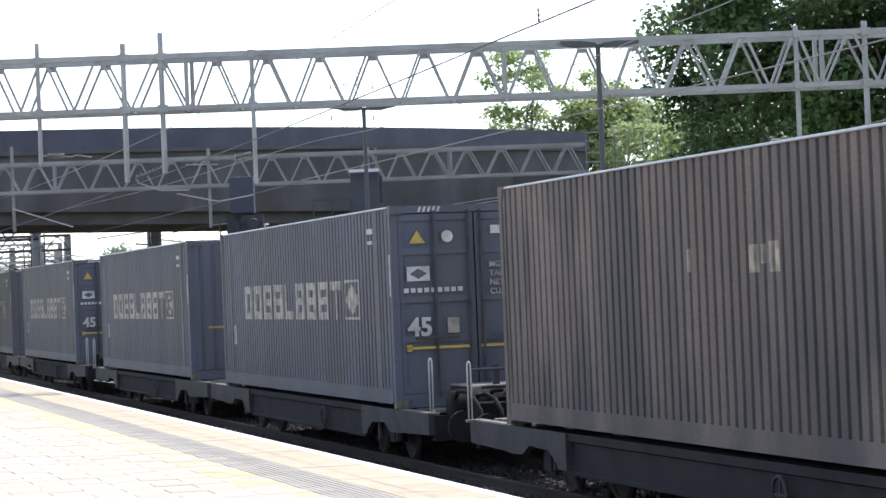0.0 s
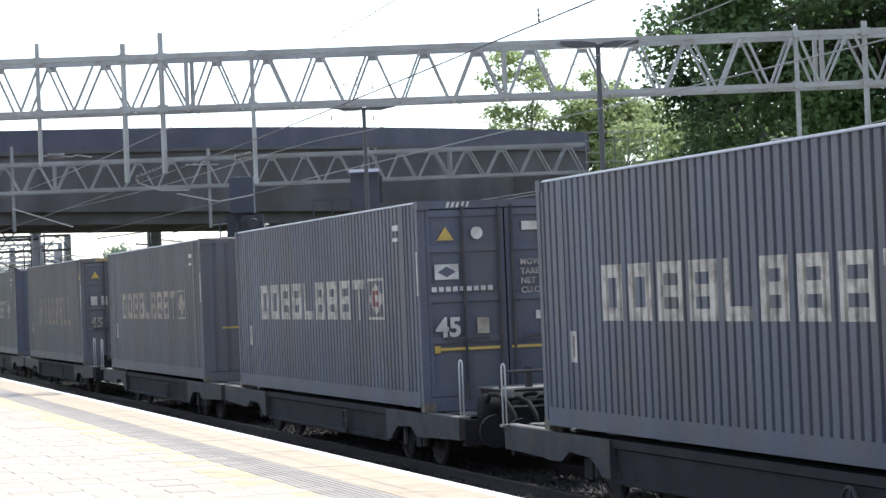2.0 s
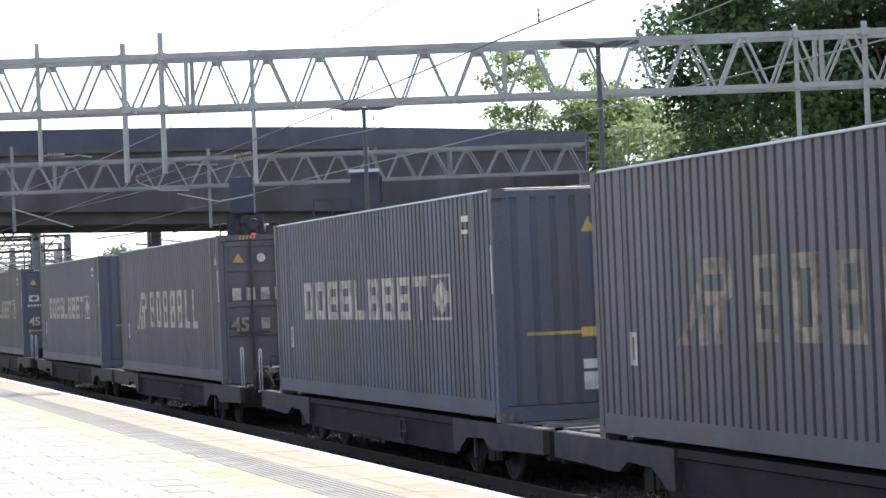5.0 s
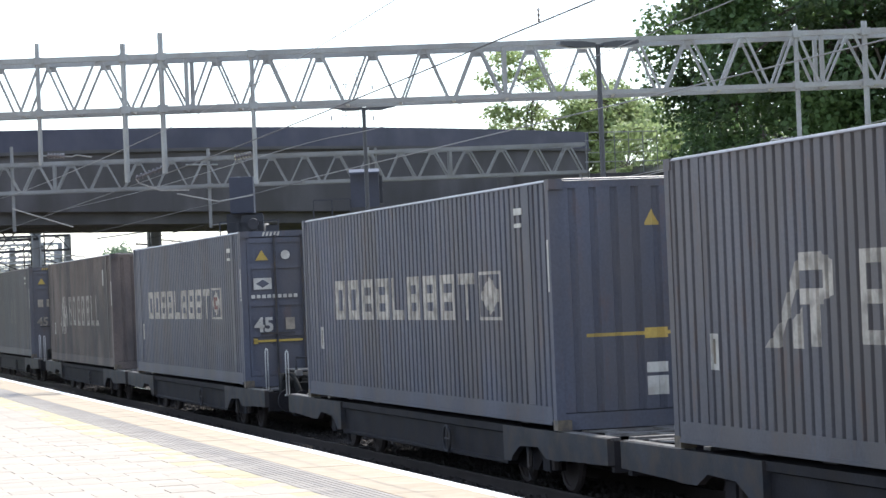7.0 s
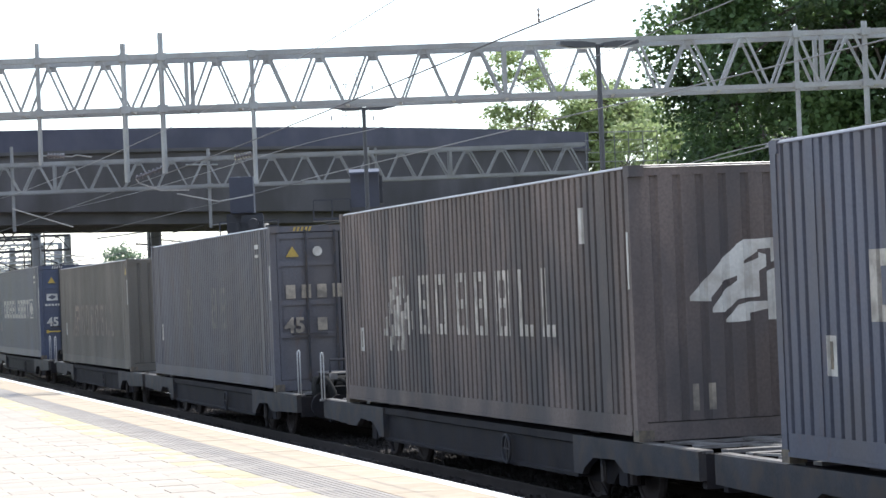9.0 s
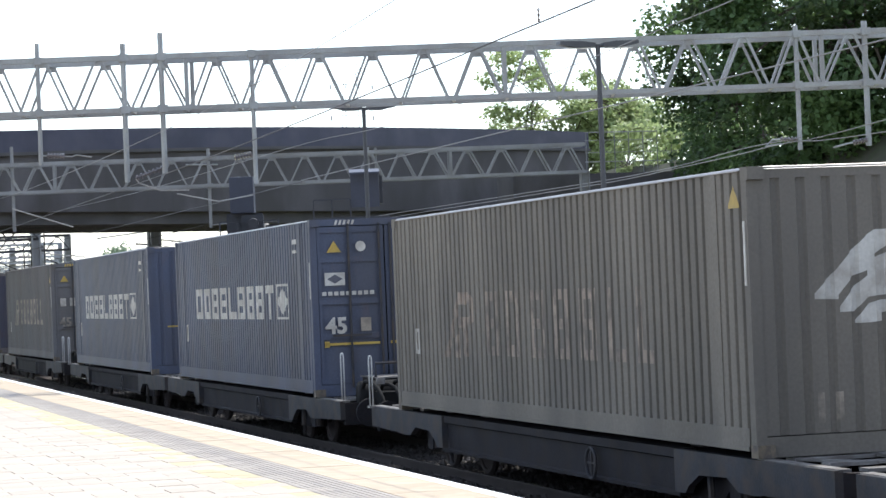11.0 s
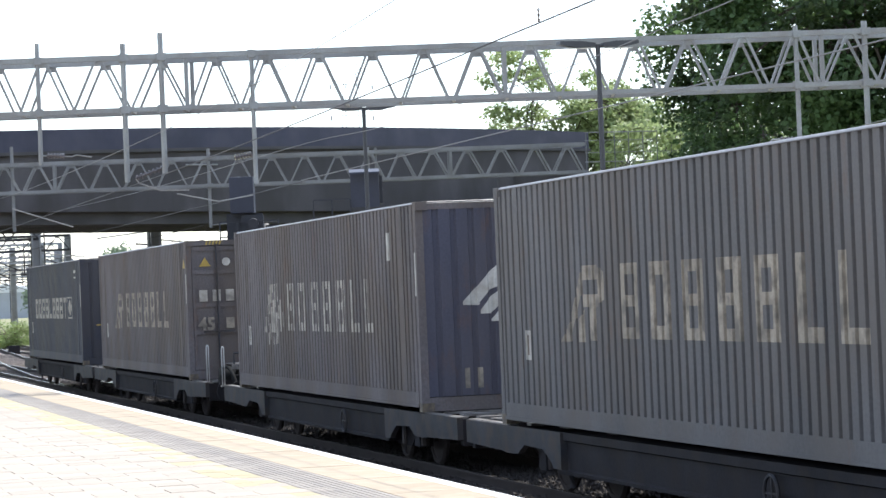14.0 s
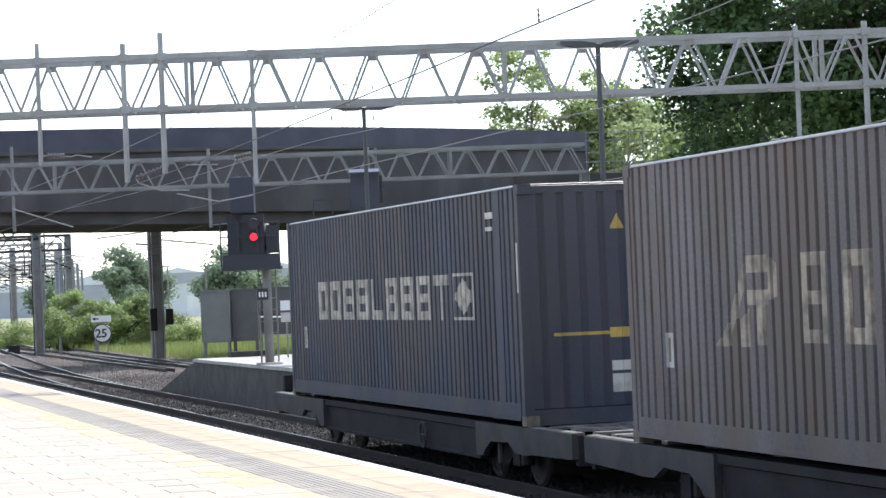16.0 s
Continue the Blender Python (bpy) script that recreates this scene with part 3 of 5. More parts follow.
        for i in range(len(pts) - 1):
            bm.faces.new((a[i], a[i + 1], b[i + 1], b[i]))
        return bm
    piece("roof", roof)
    piece("floor", lambda: box(B(), 0.1, L - 0.1, -W2 + 0.06, W2 - 0.06, 0.1, 0.2), STEEL_DARK)
    for x in (0.0, L - 0.12):
        for z0, z1 in ((0.0, 0.19), (H - 0.11, H - 0.003)):
            part("end_rail", shared(("erail", x, z0, paint), lambda: mesh("end_rail", box(B(), x + 0.01, x + 0.11, -W2 + 0.11, W2 - 0.11, z0, z1), P)), P, c)
    if end != "door":
        part("roof_lip", shared(("end_lip", H), lambda: mesh("roof_lip", prism(B(), [(L + 0.001, H - 0.024), (L - 0.034, H + 0.004), (L - 0.05, H + 0.004), (L - 0.05, H - 0.024)], "y", -W2 + 0.13, W2 - 0.13), LIP)), LIP, c, "bright roof edge with the sun glint in its colour")
    if index == 16:
        o = part("end_text", text_mesh("UNIT", 0.10, WORN, 0.003), WORN, c, "white lettering on the end rail")
        o.matrix_local = Matrix.Translation((L - 0.006, -0.09, H - 0.095)) @ pose(0, 0, 0, 0, 0, 90)
    # side marks
    lettering = WHITE if paint == "blue" else WORN if paint == "dark_blue" or index == 9 else WORN if paint == "dusty_blue" else FADED
    if style == "A":
        dx = {9: -0.2, 13: 0.17}.get(index, 0.0)      # the marks do not sit at quite the same place on all of them

        def moved(rows):
            return [(r[0] + dx, r[1] + dx, *r[2:]) for r in rows]
        for k, block in enumerate(MARK_A):
            part("mark_block", paint_mesh("mark_a%d_%.2f" % (k, dx), SIDE_PTS, near_side, moved(block), lettering), lettering, c, "white block shape")
        part("emblem", paint_mesh("emblem_a%.2f" % dx, SIDE_PTS, near_side, moved(EMBLEM_A), lettering), lettering, c, "white framed diamond emblem")
        if index in (2, 3, 9):
            part("emblem_heart", paint_mesh("emblem_c%.2f" % dx, SIDE_PTS, lambda x, d, z: near_side(x, d - 0.005, z), moved(EMBLEM_C), RED), RED, c, "faded red emblem centre")
    elif style in "BS":
        mk = WORN if index in (7, 10, 16) else BROWNED if index in (5, 12) else FADED

        def side_at(x, d, z):
            return near_side(x, d, z - drop_z)
        for k, block in enumerate(MARK_B):
            if index in (10, 12, 16):
                for q, row in enumerate(on_ridges(block)):
                    part("mark_streak", paint_mesh("streak_%d_%d_%s" % (k, q, paint == "tan"), SIDE_PTS, side_at, [row], mk), mk, c, "pale streak of a worn mark")
            else:
                part("mark_block", paint_mesh("mark_b%d" % k, SIDE_PTS, side_at, block, mk), mk, c, "tall pale block shape")
        for k, row in enumerate(EMBLEM_B if style == "B" else STRIPES_B):
            part("emblem_stroke", paint_mesh("emblem_%s%d_%s" % (style, k, paint == "tan"), SIDE_PTS, side_at, [row], mk), mk, c, "slanting pale emblem stroke")
    elif style == "F":
        for k in (0, 3, 4):
            for q, row in enumerate(on_ridges(MARK_B[k])):
                part("mark_streak", paint_mesh("streak_f%d_%d" % (k, q), SIDE_PTS, near_side, [row], FAINT), FAINT, c, "faint streak of a worn mark")
    if style == "N":
        for k, (x0, x1, z0, z1) in enumerate(((8.2, 8.45, 1.72, 1.98), (8.5, 8.62, 1.80, 1.98), (8.7, 8.95, 1.72, 2.0), (6.55, 6.66, 1.75, 1.98))):
            part("mark_patch", paint_mesh("mark_n%d" % k, SIDE_PTS, near_side, [(x0, x1, z0, z1, z0, z1)], FADED), FADED, c, "worn pale mark")
    if style != "N":
        part("side_label", paint_mesh("label_s", SIDE_PTS, near_side, [(1.09, 1.31, 0.80, 1.15, 0.80, 1.15)], WHITE), WHITE, c, "small white label")
        part("label_stain", paint_mesh("label_t", SIDE_PTS, lambda x, d, z: near_side(x, d - 0.004, z), [(1.155, 1.245, 0.86, 1.10, 0.86, 1.10)], CASTING), CASTING, c, "rusty stain on the label")
        if style == "S":
            part("number_bar", paint_mesh("nb_tall", SIDE_PTS, near_side, [(11.95, 12.10, 2.12, 2.52, 2.12, 2.52)], WHITE), WHITE, c, "small upright white plate")
        elif style == "B":
            part("side_triangle", paint_mesh("side_tri", SIDE_PTS, near_side, [(13.22, 13.36, 2.33, 2.36, 2.33, 2.54), (13.36, 13.50, 2.33, 2.54, 2.33, 2.36)], YELLOW), YELLOW, c, "yellow warning triangle")
        else:
            part("number_bar", shared(("nb",), lambda: mesh("number_bar", box(box(B(), 12.30, 12.62, -W2 - 0.004, -W2 + 0.01, 2.53, 2.61), 12.30, 12.58, -W2 - 0.004, -W2 + 0.01, 2.38, 2.43), WHITE)), WHITE, c, "small white number bars")
        part("number_bar", shared(("nb2",), lambda: mesh("number_bar", box(B(), 13.60, 13.65, -W2 - 0.006, -W2 + 0.01, 1.6, 2.2), WHITE)), WHITE, c, "small white number bars")
    # right end
    if end == "door":
        for y0, y1 in ((-1.13, -0.012), (0.012, 1.13)):
            def leaf():
                return box(B(), L - 0.10, L - 0.055, y0, y1, 0.19, H - 0.12)
            d = part("door", shared(("leaf", y0, paint), lambda: mesh("door", leaf(), P)), P, c, "ribbed steel door")
            for z in (0.2, 0.93, 1.50, 2.19, H - 0.22):
                part("door_rib", shared(("drib", y0, z, paint), lambda: mesh("door_rib", box(B(), L - 0.0545, L - 0.02, y0, y1, z, z + 0.09), P)), P, d)
            for y in (y0, (y0 + y1) / 2 - 0.03, y1 - 0.06):
                part("door_rib", shared(("dribv", y, paint), lambda: mesh("door_rib", box(B(), L - 0.0545, L - 0.022, y, y + 0.06, 0.2, H - 0.12), P)), P, d)
            for y in (y0 + 0.52, (y1 - 0.08) if y0 < 0 else (y0 + 0.08)):
                rod = part("locking_rod", shared(("rod", y), lambda: mesh("locking_rod", tube(B(), [(L + 0.012, y, 0.14), (L + 0.012, y, H - 0.08)], 0.02, 8), STEEL_GREY)), STEEL_GREY, d)
            part("rod_handle", shared(("hand", y0), lambda: mesh("rod_handle", beam(B(), (L + 0.045, y0 + 0.2, 0.99), (L + 0.045, y0 + 0.85, 0.99), 0.02, 0.035), STEEL_GREY)), STEEL_GREY, d)
        part("gasket", shared(("gasket",), lambda: mesh("gasket", box(B(), L - 0.09, L - 0.05, -0.012, 0.012, 0.19, H - 0.12), RUBBER)), RUBBER, c)

        def lab(name, y0, y1, z0, z1, material, text=""):
            part(name, shared((name, y0, z0, material.name), lambda: mesh(name, plate(y0 - W2, y1 - W2, z0, z1, -0.018), material)), material, c, text)
        pale = WHITE if style == "A" else WORN
        drop = 0.0 if style == "A" else 0.56
        part("hazard_triangle", shared(("tri",), lambda: mesh("hazard_triangle", prism(B(), [(0.28 - W2, 2.35), (0.52 - W2, 2.35), (0.40 - W2, 2.54)], "x", L - 0.018, L - 0.01), YELLOW)), YELLOW, c, "yellow warning triangle")
        part("round_label", shared(("oval",), lambda: mesh("round_label", disc(B(), (L - 0.014, 0.85 - W2, 2.44), 0.085, "x", 0.008), pale)), pale, c, "round white label")
        if style == "A":
            lab("door_emblem", 0.23, 0.57, 1.81, 2.02, pale, "white emblem plate")
            part("door_emblem_centre", shared(("dec",), lambda: mesh("door_emblem_centre", prism(B(), [(0.27 - W2, 1.915), (0.40 - W2, 1.99), (0.53 - W2, 1.915), (0.40 - W2, 1.84)], "x", L - 0.013, L - 0.008), P)), P, c)
            for k in range(9):
                lab("trade_mark_bar", 0.18 + k * 0.10, 0.25 + k * 0.10, 1.645, 1.71, pale)
        else:
            for k in range(7):
                lab("trade_mark_bar", 0.26 + k * 0.28, 0.43 + k * 0.28, 1.62, 1.86, WORN if style == "B" else FADED)
        me = shared(("45", style), lambda: text_mesh("45", 0.36, WHITE if style == "A" else FADED, 0.012))
        t = part("number", me, WHITE, c, "white number 45")
        t.matrix_local = Matrix.Translation((L - 0.008, 0.22 - W2, 1.03)) @ pose(0, 0, 0, 0, 0, 90)
        lab("square_label", 0.81, 0.98, 1.05, 1.27, FADED)
        lab("code_bar", 1.50, 1.79, 2.46, 2.58, pale)
        lab("code_bar", 1.90, 2.27, 2.46, 2.58, pale)
        lab("code_bar", 1.92, 2.15, 2.33, 2.42, pale)
        for k, w in enumerate((0.26, 0.24, 0.20, 0.32)):
            words = shared(("w", k), lambda: text_mesh(("MGW", "TARE", "NET", "CU.CAP")[k], 0.115, WORN, 0.002))
            o = part("weight_text", words, WORN, c)
            o.matrix_local = Matrix.Translation((L - 0.010, 1.46 - W2, 1.98 - drop - 0.13 * k)) @ pose(0, 0, 0, 0, 0, 90)
            lab("weight_bar", 1.92, 2.24, 1.98 - drop - 0.13 * k, 2.07 - drop - 0.13 * k, FADED)
        if style == "A":
            lab("white_label", 1.66, 1.82, 1.22, 1.34, pale)
            lab("caution_label", 1.96, 2.29, 0.98, 1.36, ORANGE if index in (1, 3, 9) else FADED, "pale orange caution label")
            for words, size, dy, z in (("CAUTION", 0.068, 0.025, 1.27), ("9'6", 0.11, 0.10, 1.15), ("HIGH", 0.09, 0.07, 1.03)):
                o = part("caution_text", shared(("caut", words), lambda: text_mesh(words, size, LETTER_RED, 0.002)), LETTER_RED, c, "red caution lettering")
                o.matrix_local = Matrix.Translation((L - 0.007, 1.96 + dy - W2, z)) @ pose(0, 0, 0, 0, 0, 90)
        if style == "A":
            for y0, y1 in ((0.19, 1.12), (1.30, 2.32)):
                lab("arrow_stripe", y0, y1, 0.83, 0.87, YELLOW, "yellow stripe")
            lab("arrow_head", 0.19, 0.27, 0.80, 0.90, YELLOW)
            lab("arrow_head", 2.24, 2.32, 0.80, 0.90, YELLOW)
        stripe = WHITE if style == "A" else YELLOW
        for y in (0.42, 1.95):
            for k in range(5):
                part("hazard_bar", shared(("hz", y, k, style), lambda: mesh("hazard_bar", prism(B(), [(y - W2 + k * 0.07, H - 0.095), (y - W2 + k * 0.07 + 0.035, H - 0.095), (y - W2 + k * 0.07 + 0.06, H - 0.02), (y - W2 + k * 0.07 + 0.025, H - 0.02)], "x", L - 0.01, L + 0.004), stripe)), stripe, c)
    else:
        if style == "A":
            part("arrow_stripe", paint_mesh("end_arrow", END_PTS, right_end, [(-0.85, -0.14, 1.06, 1.10, 1.06, 1.10), (-0.14, 0.14, 1.02, 1.14, 1.02, 1.14), (0.14, 0.85, 1.06, 1.10, 1.06, 1.10)], YELLOW), YELLOW, c, "yellow stripe")
            part("hazard_triangle", paint_mesh("end_tri", END_PTS, right_end, [(-0.09, 0.0, 2.33, 2.36, 2.33, 2.52), (0.0, 0.09, 2.33, 2.52, 2.33, 2.36)], YELLOW), YELLOW, c, "yellow warning triangle")
            part("white_label", paint_mesh("end_lab", END_PTS, right_end, [(-0.13, 0.13, 0.36, 0.58, 0.36, 0.58), (-0.13, 0.13, 0.62, 0.74, 0.62, 0.74)], WHITE), WHITE, c, "white label sheet")
        elif style in "BS":
            for k, row in enumerate(END_MARK):
                part("emblem_stroke", paint_mesh("end_mark%d" % k, END_PTS, right_end, [row], WHITE), WHITE, c, "slanting white emblem stroke")
            part("white_label", paint_mesh("end_lab2", END_PTS, right_end, [(-0.62, -0.55, 0.3, 0.58, 0.3, 0.58), (-0.43, -0.36, 0.3, 0.58, 0.3, 0.58)], FADED), FADED, c, "two small pale labels")
    return c


# ---- wagons ----
def wagon():
    w = thing("container_wagon", "low grimy grey flat wagon carrying one container", "railway wagon", group="wagons of the train")
    zb = 0.79   # top of the deck above the rail
    lo, hi = -1.75, L + 1.75
    for y in (-1.0, 1.0):
        s = 1 if y > 0 else -1
        bm = prism(B(), [(y, 0.31), (y + s * 0.19, 0.31), (y + s * 0.19, 0.345), (y + s * 0.16, 0.36), (y + s * 0.16, 0.68), (y + s * 0.21, 0.70), (y + s * 0.21, zb), (y, zb)], "x", 2.3, L - 2.3)
        part("side_sill", bm, STEEL_DARK, w)
        for x0, x1, flip in ((lo, 2.3, 1), (L - 2.3, hi, -1)):
            pts = [(0, 0.50), (0, zb), (4.05, zb), (4.05, 0.36), (3.75, 0.36), (3.65, 0.44), (3.35, 0.56), (2.6, 0.58), (2.3, 0.46), (1.9, 0.45), (1.6, 0.47)]
            poly = [(x0 + u, v) if flip > 0 else (x1 - u, v) for u, v in pts]
            part("end_plate", prism(B(), poly, "y", min(y + s * 0.16, y + s * 0.24), max(y + s * 0.16, y + s * 0.24)), STEEL_GREY, w, "worn pale grey end plate")
    part("deck", box(B(), 0.2, L - 0.2, -1.0, 1.0, 0.70, 0.76), STEEL_DARK, w)
    for x0, x1 in ((lo, 0.12), (L - 0.12, hi)):
        for y0, y1 in ((-1.2, -1.08), (1.02, 1.2), (-0.1, 0.1)):
            part("deck_plate", box(B(), x0, x1, y0, y1, zb - 0.02, zb + 0.010), DECK, w, "pale deck plate with sunlit tone")
        for x in (x0, (x0 + x1) / 2 - 0.1, x1 - 0.2):
            part("deck_bar", box(B(), x, x + 0.2, -0.92, 0.92, zb - 0.03, zb + 0.004), DECK, w)
        for s in (-1, 1):
            part("deck_strut", beam(B(), (x0 + 0.1, s * 0.9, zb - 0.012), (x1 - 0.1, 0.0, zb - 0.012), 0.09, 0.02), DECK, w)
        part("headstock", box(B(), x0 if x0 < 0 else x1 - 0.12, x0 + 0.12 if x0 < 0 else x1, -1.16, 1.16, 0.42, zb - 0.03), STEEL_DARK, w)
    wheel_me = mesh("wheel", ring(disc(disc(B(), (0, 0, 0), 0.38, "y", 0.05, 28), (0, 0, 0), 0.08, "y", 0.16, 12), (0, 0, 0), 0.37, "y", 0.05, 28), RAIL)
    for xc in (1.95, L - 1.95):
        for s in (-1, 1):
            bm = B()
            prism(bm, [(xc - 1.25, 0.40), (xc - 1.1, 0.56), (xc - 0.45, 0.52), (xc + 0.45, 0.52), (xc + 1.1, 0.56), (xc + 1.25, 0.40), (xc + 0.6, 0.40), (xc + 0.4, 0.26), (xc - 0.4, 0.26), (xc - 0.6, 0.40)], "y", s * 0.98 - 0.05, s * 0.98 + 0.05)
            bg = part("bogie_frame", bm, STEEL_DARK, w)
            for dx in (-0.9, 0.9):
                part("axle_box", box(B(), xc + dx - 0.14, xc + dx + 0.14, s * 1.0 - 0.08, s * 1.0 + 0.12, 0.28, 0.52), STEEL_DARK, bg)
                part("spring", tube(B(), [(xc + dx + 0.22, s * 1.02, 0.30), (xc + dx + 0.22, s * 1.02, 0.50)], 0.06, 8), RAIL, bg)
            for dx in (-0.9, 0.9):
                o = part("wheel", wheel_me, RAIL, w)
                o.location = (xc + dx, s * 0.75, 0.42)
        for dx in (-0.9, 0.9):
            part("axle", tube(B(), [(xc + dx, -0.75, 0.42), (xc + dx, 0.75, 0.42)], 0.08, 8), STEEL_DARK, w)
        part("brake_lever", tube(B(), [(xc + 0.35, -1.12, 0.62), (xc + 0.42, -1.14, 0.30), (xc + 0.38, -1.12, 0.16)], 0.035, 6), STEEL_GREY, w)
    hw = part("handbrake_wheel", ring(B(), (8.7, -1.24, 0.50), 0.17, "y", 0.018, 24), STEEL_GREY, w, "grey handbrake wheel")
    part("wheel_spoke", beam(beam(B(), (8.55, -1.23, 0.50), (8.85, -1.23, 0.50), 0.02), (8.7, -1.23, 0.34), (8.7, -1.23, 0.66), 0.02), STEEL_GREY, hw)
    part("brake_cylinder", tube(B(), [(5.2, -0.75, 0.42), (6.0, -0.75, 0.42)], 0.15, 12), STEEL_DARK, w)
    return w


def coupling_gear(w, x, s, last=False):
    """Buffers, hoses, handrails and boxes at the outer end of a wagon; s points outwards."""
    for y in (-0.87, 0.87):
        b = part("buffer", tube(B(), [(x, y, 0.62), (x + s * 0.42, y, 0.62)], 0.10, 12), STEEL_DARK, w)
        part("buffer_head", tube(B(), [(x + s * 0.42, y, 0.62), (x + s * 0.48, y, 0.62)], 0.22, 16), STEEL_DARK, b)
    part("coupling_hook", beam(B(), (x, 0, 0.6), (x + s * 0.6, 0, 0.55), 0.10, 0.14), STEEL_DARK, w)
    for k, y in enumerate((-0.45, -0.25, 0.35)):
        pts = [(x, y, 0.75), (x + s * 0.2, y, 0.95), (x + s * 0.45, y, 1.08 - 0.04 * k), (x + s * 0.75, y + 0.05, 1.10 - 0.04 * k)]
        part("air_hose", tube(B(), pts, 0.03, 8), RUBBER, w, "black rubber air hose", True)
    if s > 0:
        r = part("air_reservoir", tube(B(), [(x + 0.10, -0.95, 0.86), (x + 0.10, -0.88, 0.86), (x + 0.10, 0.8, 0.86), (x + 0.10, 0.87, 0.86)], 0.24, 16), RUBBER, w, "black air reservoir", True)
        for k, y in enumerate((-0.9, -0.62, -0.3)):
            part("hose_loop", tube(B(), [(x + 0.05, y, 0.62), (x + 0.25, y - 0.03, 0.98 - 0.06 * k), (x + 0.45, y - 0.03, 1.10 - 0.06 * k), (x + 0.75, y, 1.10 - 0.05 * k), (x + 1.05, y + 0.03, 1.0), (x + 1.3, y + 0.04, 0.86), (x + 1.45, y + 0.03, 0.62)], 0.032, 8), RUBBER, w, "black rubber hose loop", True)
        part("junction_box", box(B(), x + 0.36, x + 0.95, -0.78, 0.5, 0.58, 0.94), RUBBER, w, "black junction box")
        part("valve_cap", box(B(), x + 0.62, x + 0.72, -0.80, -0.68, 1.06, 1.16), DECK, w, "small bright valve cap")
    if last:
        t = part("tail_lamp", box(B(), x - 0.10, x + 0.05, -1.05, -0.85, 0.82, 1.08), STEEL_DARK, w, "small dark tail lamp")
        part("lens", disc(B(), (x - 0.11, -0.95, 0.97), 0.06, "x", 0.02), RED, t)
        return
    for y in (-1.15, 1.15) if s > 0 else (-1.27, 1.27):
        xr = x - s * 0.14
        foot = 0.79
        h = part("handrail", tube(B(), [(xr, y - 0.022, foot), (xr, y - 0.022, 1.49), (xr, y - 0.015, 1.53), (xr, y, 1.545), (xr, y + 0.015, 1.53), (xr, y + 0.022, 1.49), (xr, y + 0.022, foot)], 0.011, 8), HANDRAIL, w, "upright white handrail hoop", True)
        part("rail_foot", box(B(), xr - 0.07, xr + 0.07, y - 0.05, y + 0.05, foot - 0.02, foot + 0.012), DECK, h)
    x0, x1 = sorted((x - s * 0.15, x - s * 1.35))
    part("equipment_box", box(B(), x0, x1, -0.55, 0.95, 0.80, 1.12), STEEL_DARK, w, "black equipment box")
    # lid coloured paler than its box, as the sunlit top
    part("box_lid", box(B(), x0 - 0.02, x1 + 0.02, -0.58, 0.98, 1.12, 1.14), DECK, w, "lid with sunlight in its pale colour")
    part("guard_rail", tube(B(), [(x - s * 0.2, -0.6, 1.14), (x - s * 0.2, -0.6, 1.36), (x - s * 0.2, 0.9, 1.36), (x - s * 0.2, 0.9, 1.14)], 0.025, 6), STEEL_GREY, w)
    part("valve_post", box(B(), x - s * 0.35 - 0.04, x - s * 0.35 + 0.04, -0.2, -0.12, 1.14, 1.42), STEEL_GREY, w)


# order along the train: label, paint, marks on the side, right-hand end
STOCK = [
    ("grimy brown container with hardly readable marks", "brown", "N", "front"),
    ("dusty blue container with white block marks and ribbed doors", "dusty_blue", "A", "door"),
    ("dusty blue container with white block marks and yellow arrow", "dusty_blue", "A", "front"),
    ("dusty blue container with white block marks and ribbed doors", "dusty_blue", "A", "door"),
    ("dusty blue container with white block marks and yellow arrow", "grey_blue", "A", "front"),
    ("faded grey container with worn pale marks and ribbed doors", "grey_blue", "B", "door"),
    ("dusty blue container with white block marks and yellow arrow", "dusty_blue", "A", "front"),
    ("faded grey container with pale marks and ribbed doors", "grey_blue", "B", "door"),
    ("dusty blue container with white block marks and yellow arrow", "dusty_blue", "A", "front"),
    ("dusty blue container with white block marks and ribbed doors", "dusty_blue", "A", "door"),
    ("grimy brown container with striped emblem and white end emblem", "brown", "S", "front"),
    ("faded grey container with nearly vanished marks and ribbed doors", "grey_blue", "F", "door"),
    ("dusty tan container with pale worn marks", "tan", "B", "front"),
    ("clean blue container with bright white block marks and doors", "blue", "A", "door"),
    ("clean blue container with bright white block marks and yellow arrow", "blue", "A", "front"),
    ("dusty pale grey container with worn marks and ribbed doors", "pale_grey", "B", "door"),
    ("grimy brownish grey container with striped emblem and white end emblem", "brown_grey", "S", "front"),
    ("grimy brownish grey container with worn pale marks and ribbed doors", "brown_grey", "B", "door"),
    ("dark blue last container with white block marks", "dark_blue", "A", "front"),
]
CONTAINERS = [container(i, *s) for i, s in enumerate(STOCK)]
first = wagon()
WAGONS = []
for i in range(len(STOCK)):
    o = first if i == 0 else copy_thing(first, pose(0, 0, 0))
    WAGONS.append(o)
for i, o in enumerate(WAGONS):
    coupling_gear(o, L + 1.75 if i % 2 else -1.75, 1 if i % 2 else -1, i == len(WAGONS) - 1)


def train_at(i, t):
    """How far along the track the rear end of unit i is at t seconds: a train that slowly gains speed."""
    t = math.floor(t * 25 + 1e-6) / 25      # the film ran at 25 pictures a second
    return -31.143 - (i // 2) * 37.017 - (i % 2) * 19.348 + 19.2403 * t + 0.024895 * t * t + 0.001467 * t ** 3


# ---- overhead line gantries ----
UP = Vector((0, 0, 1))


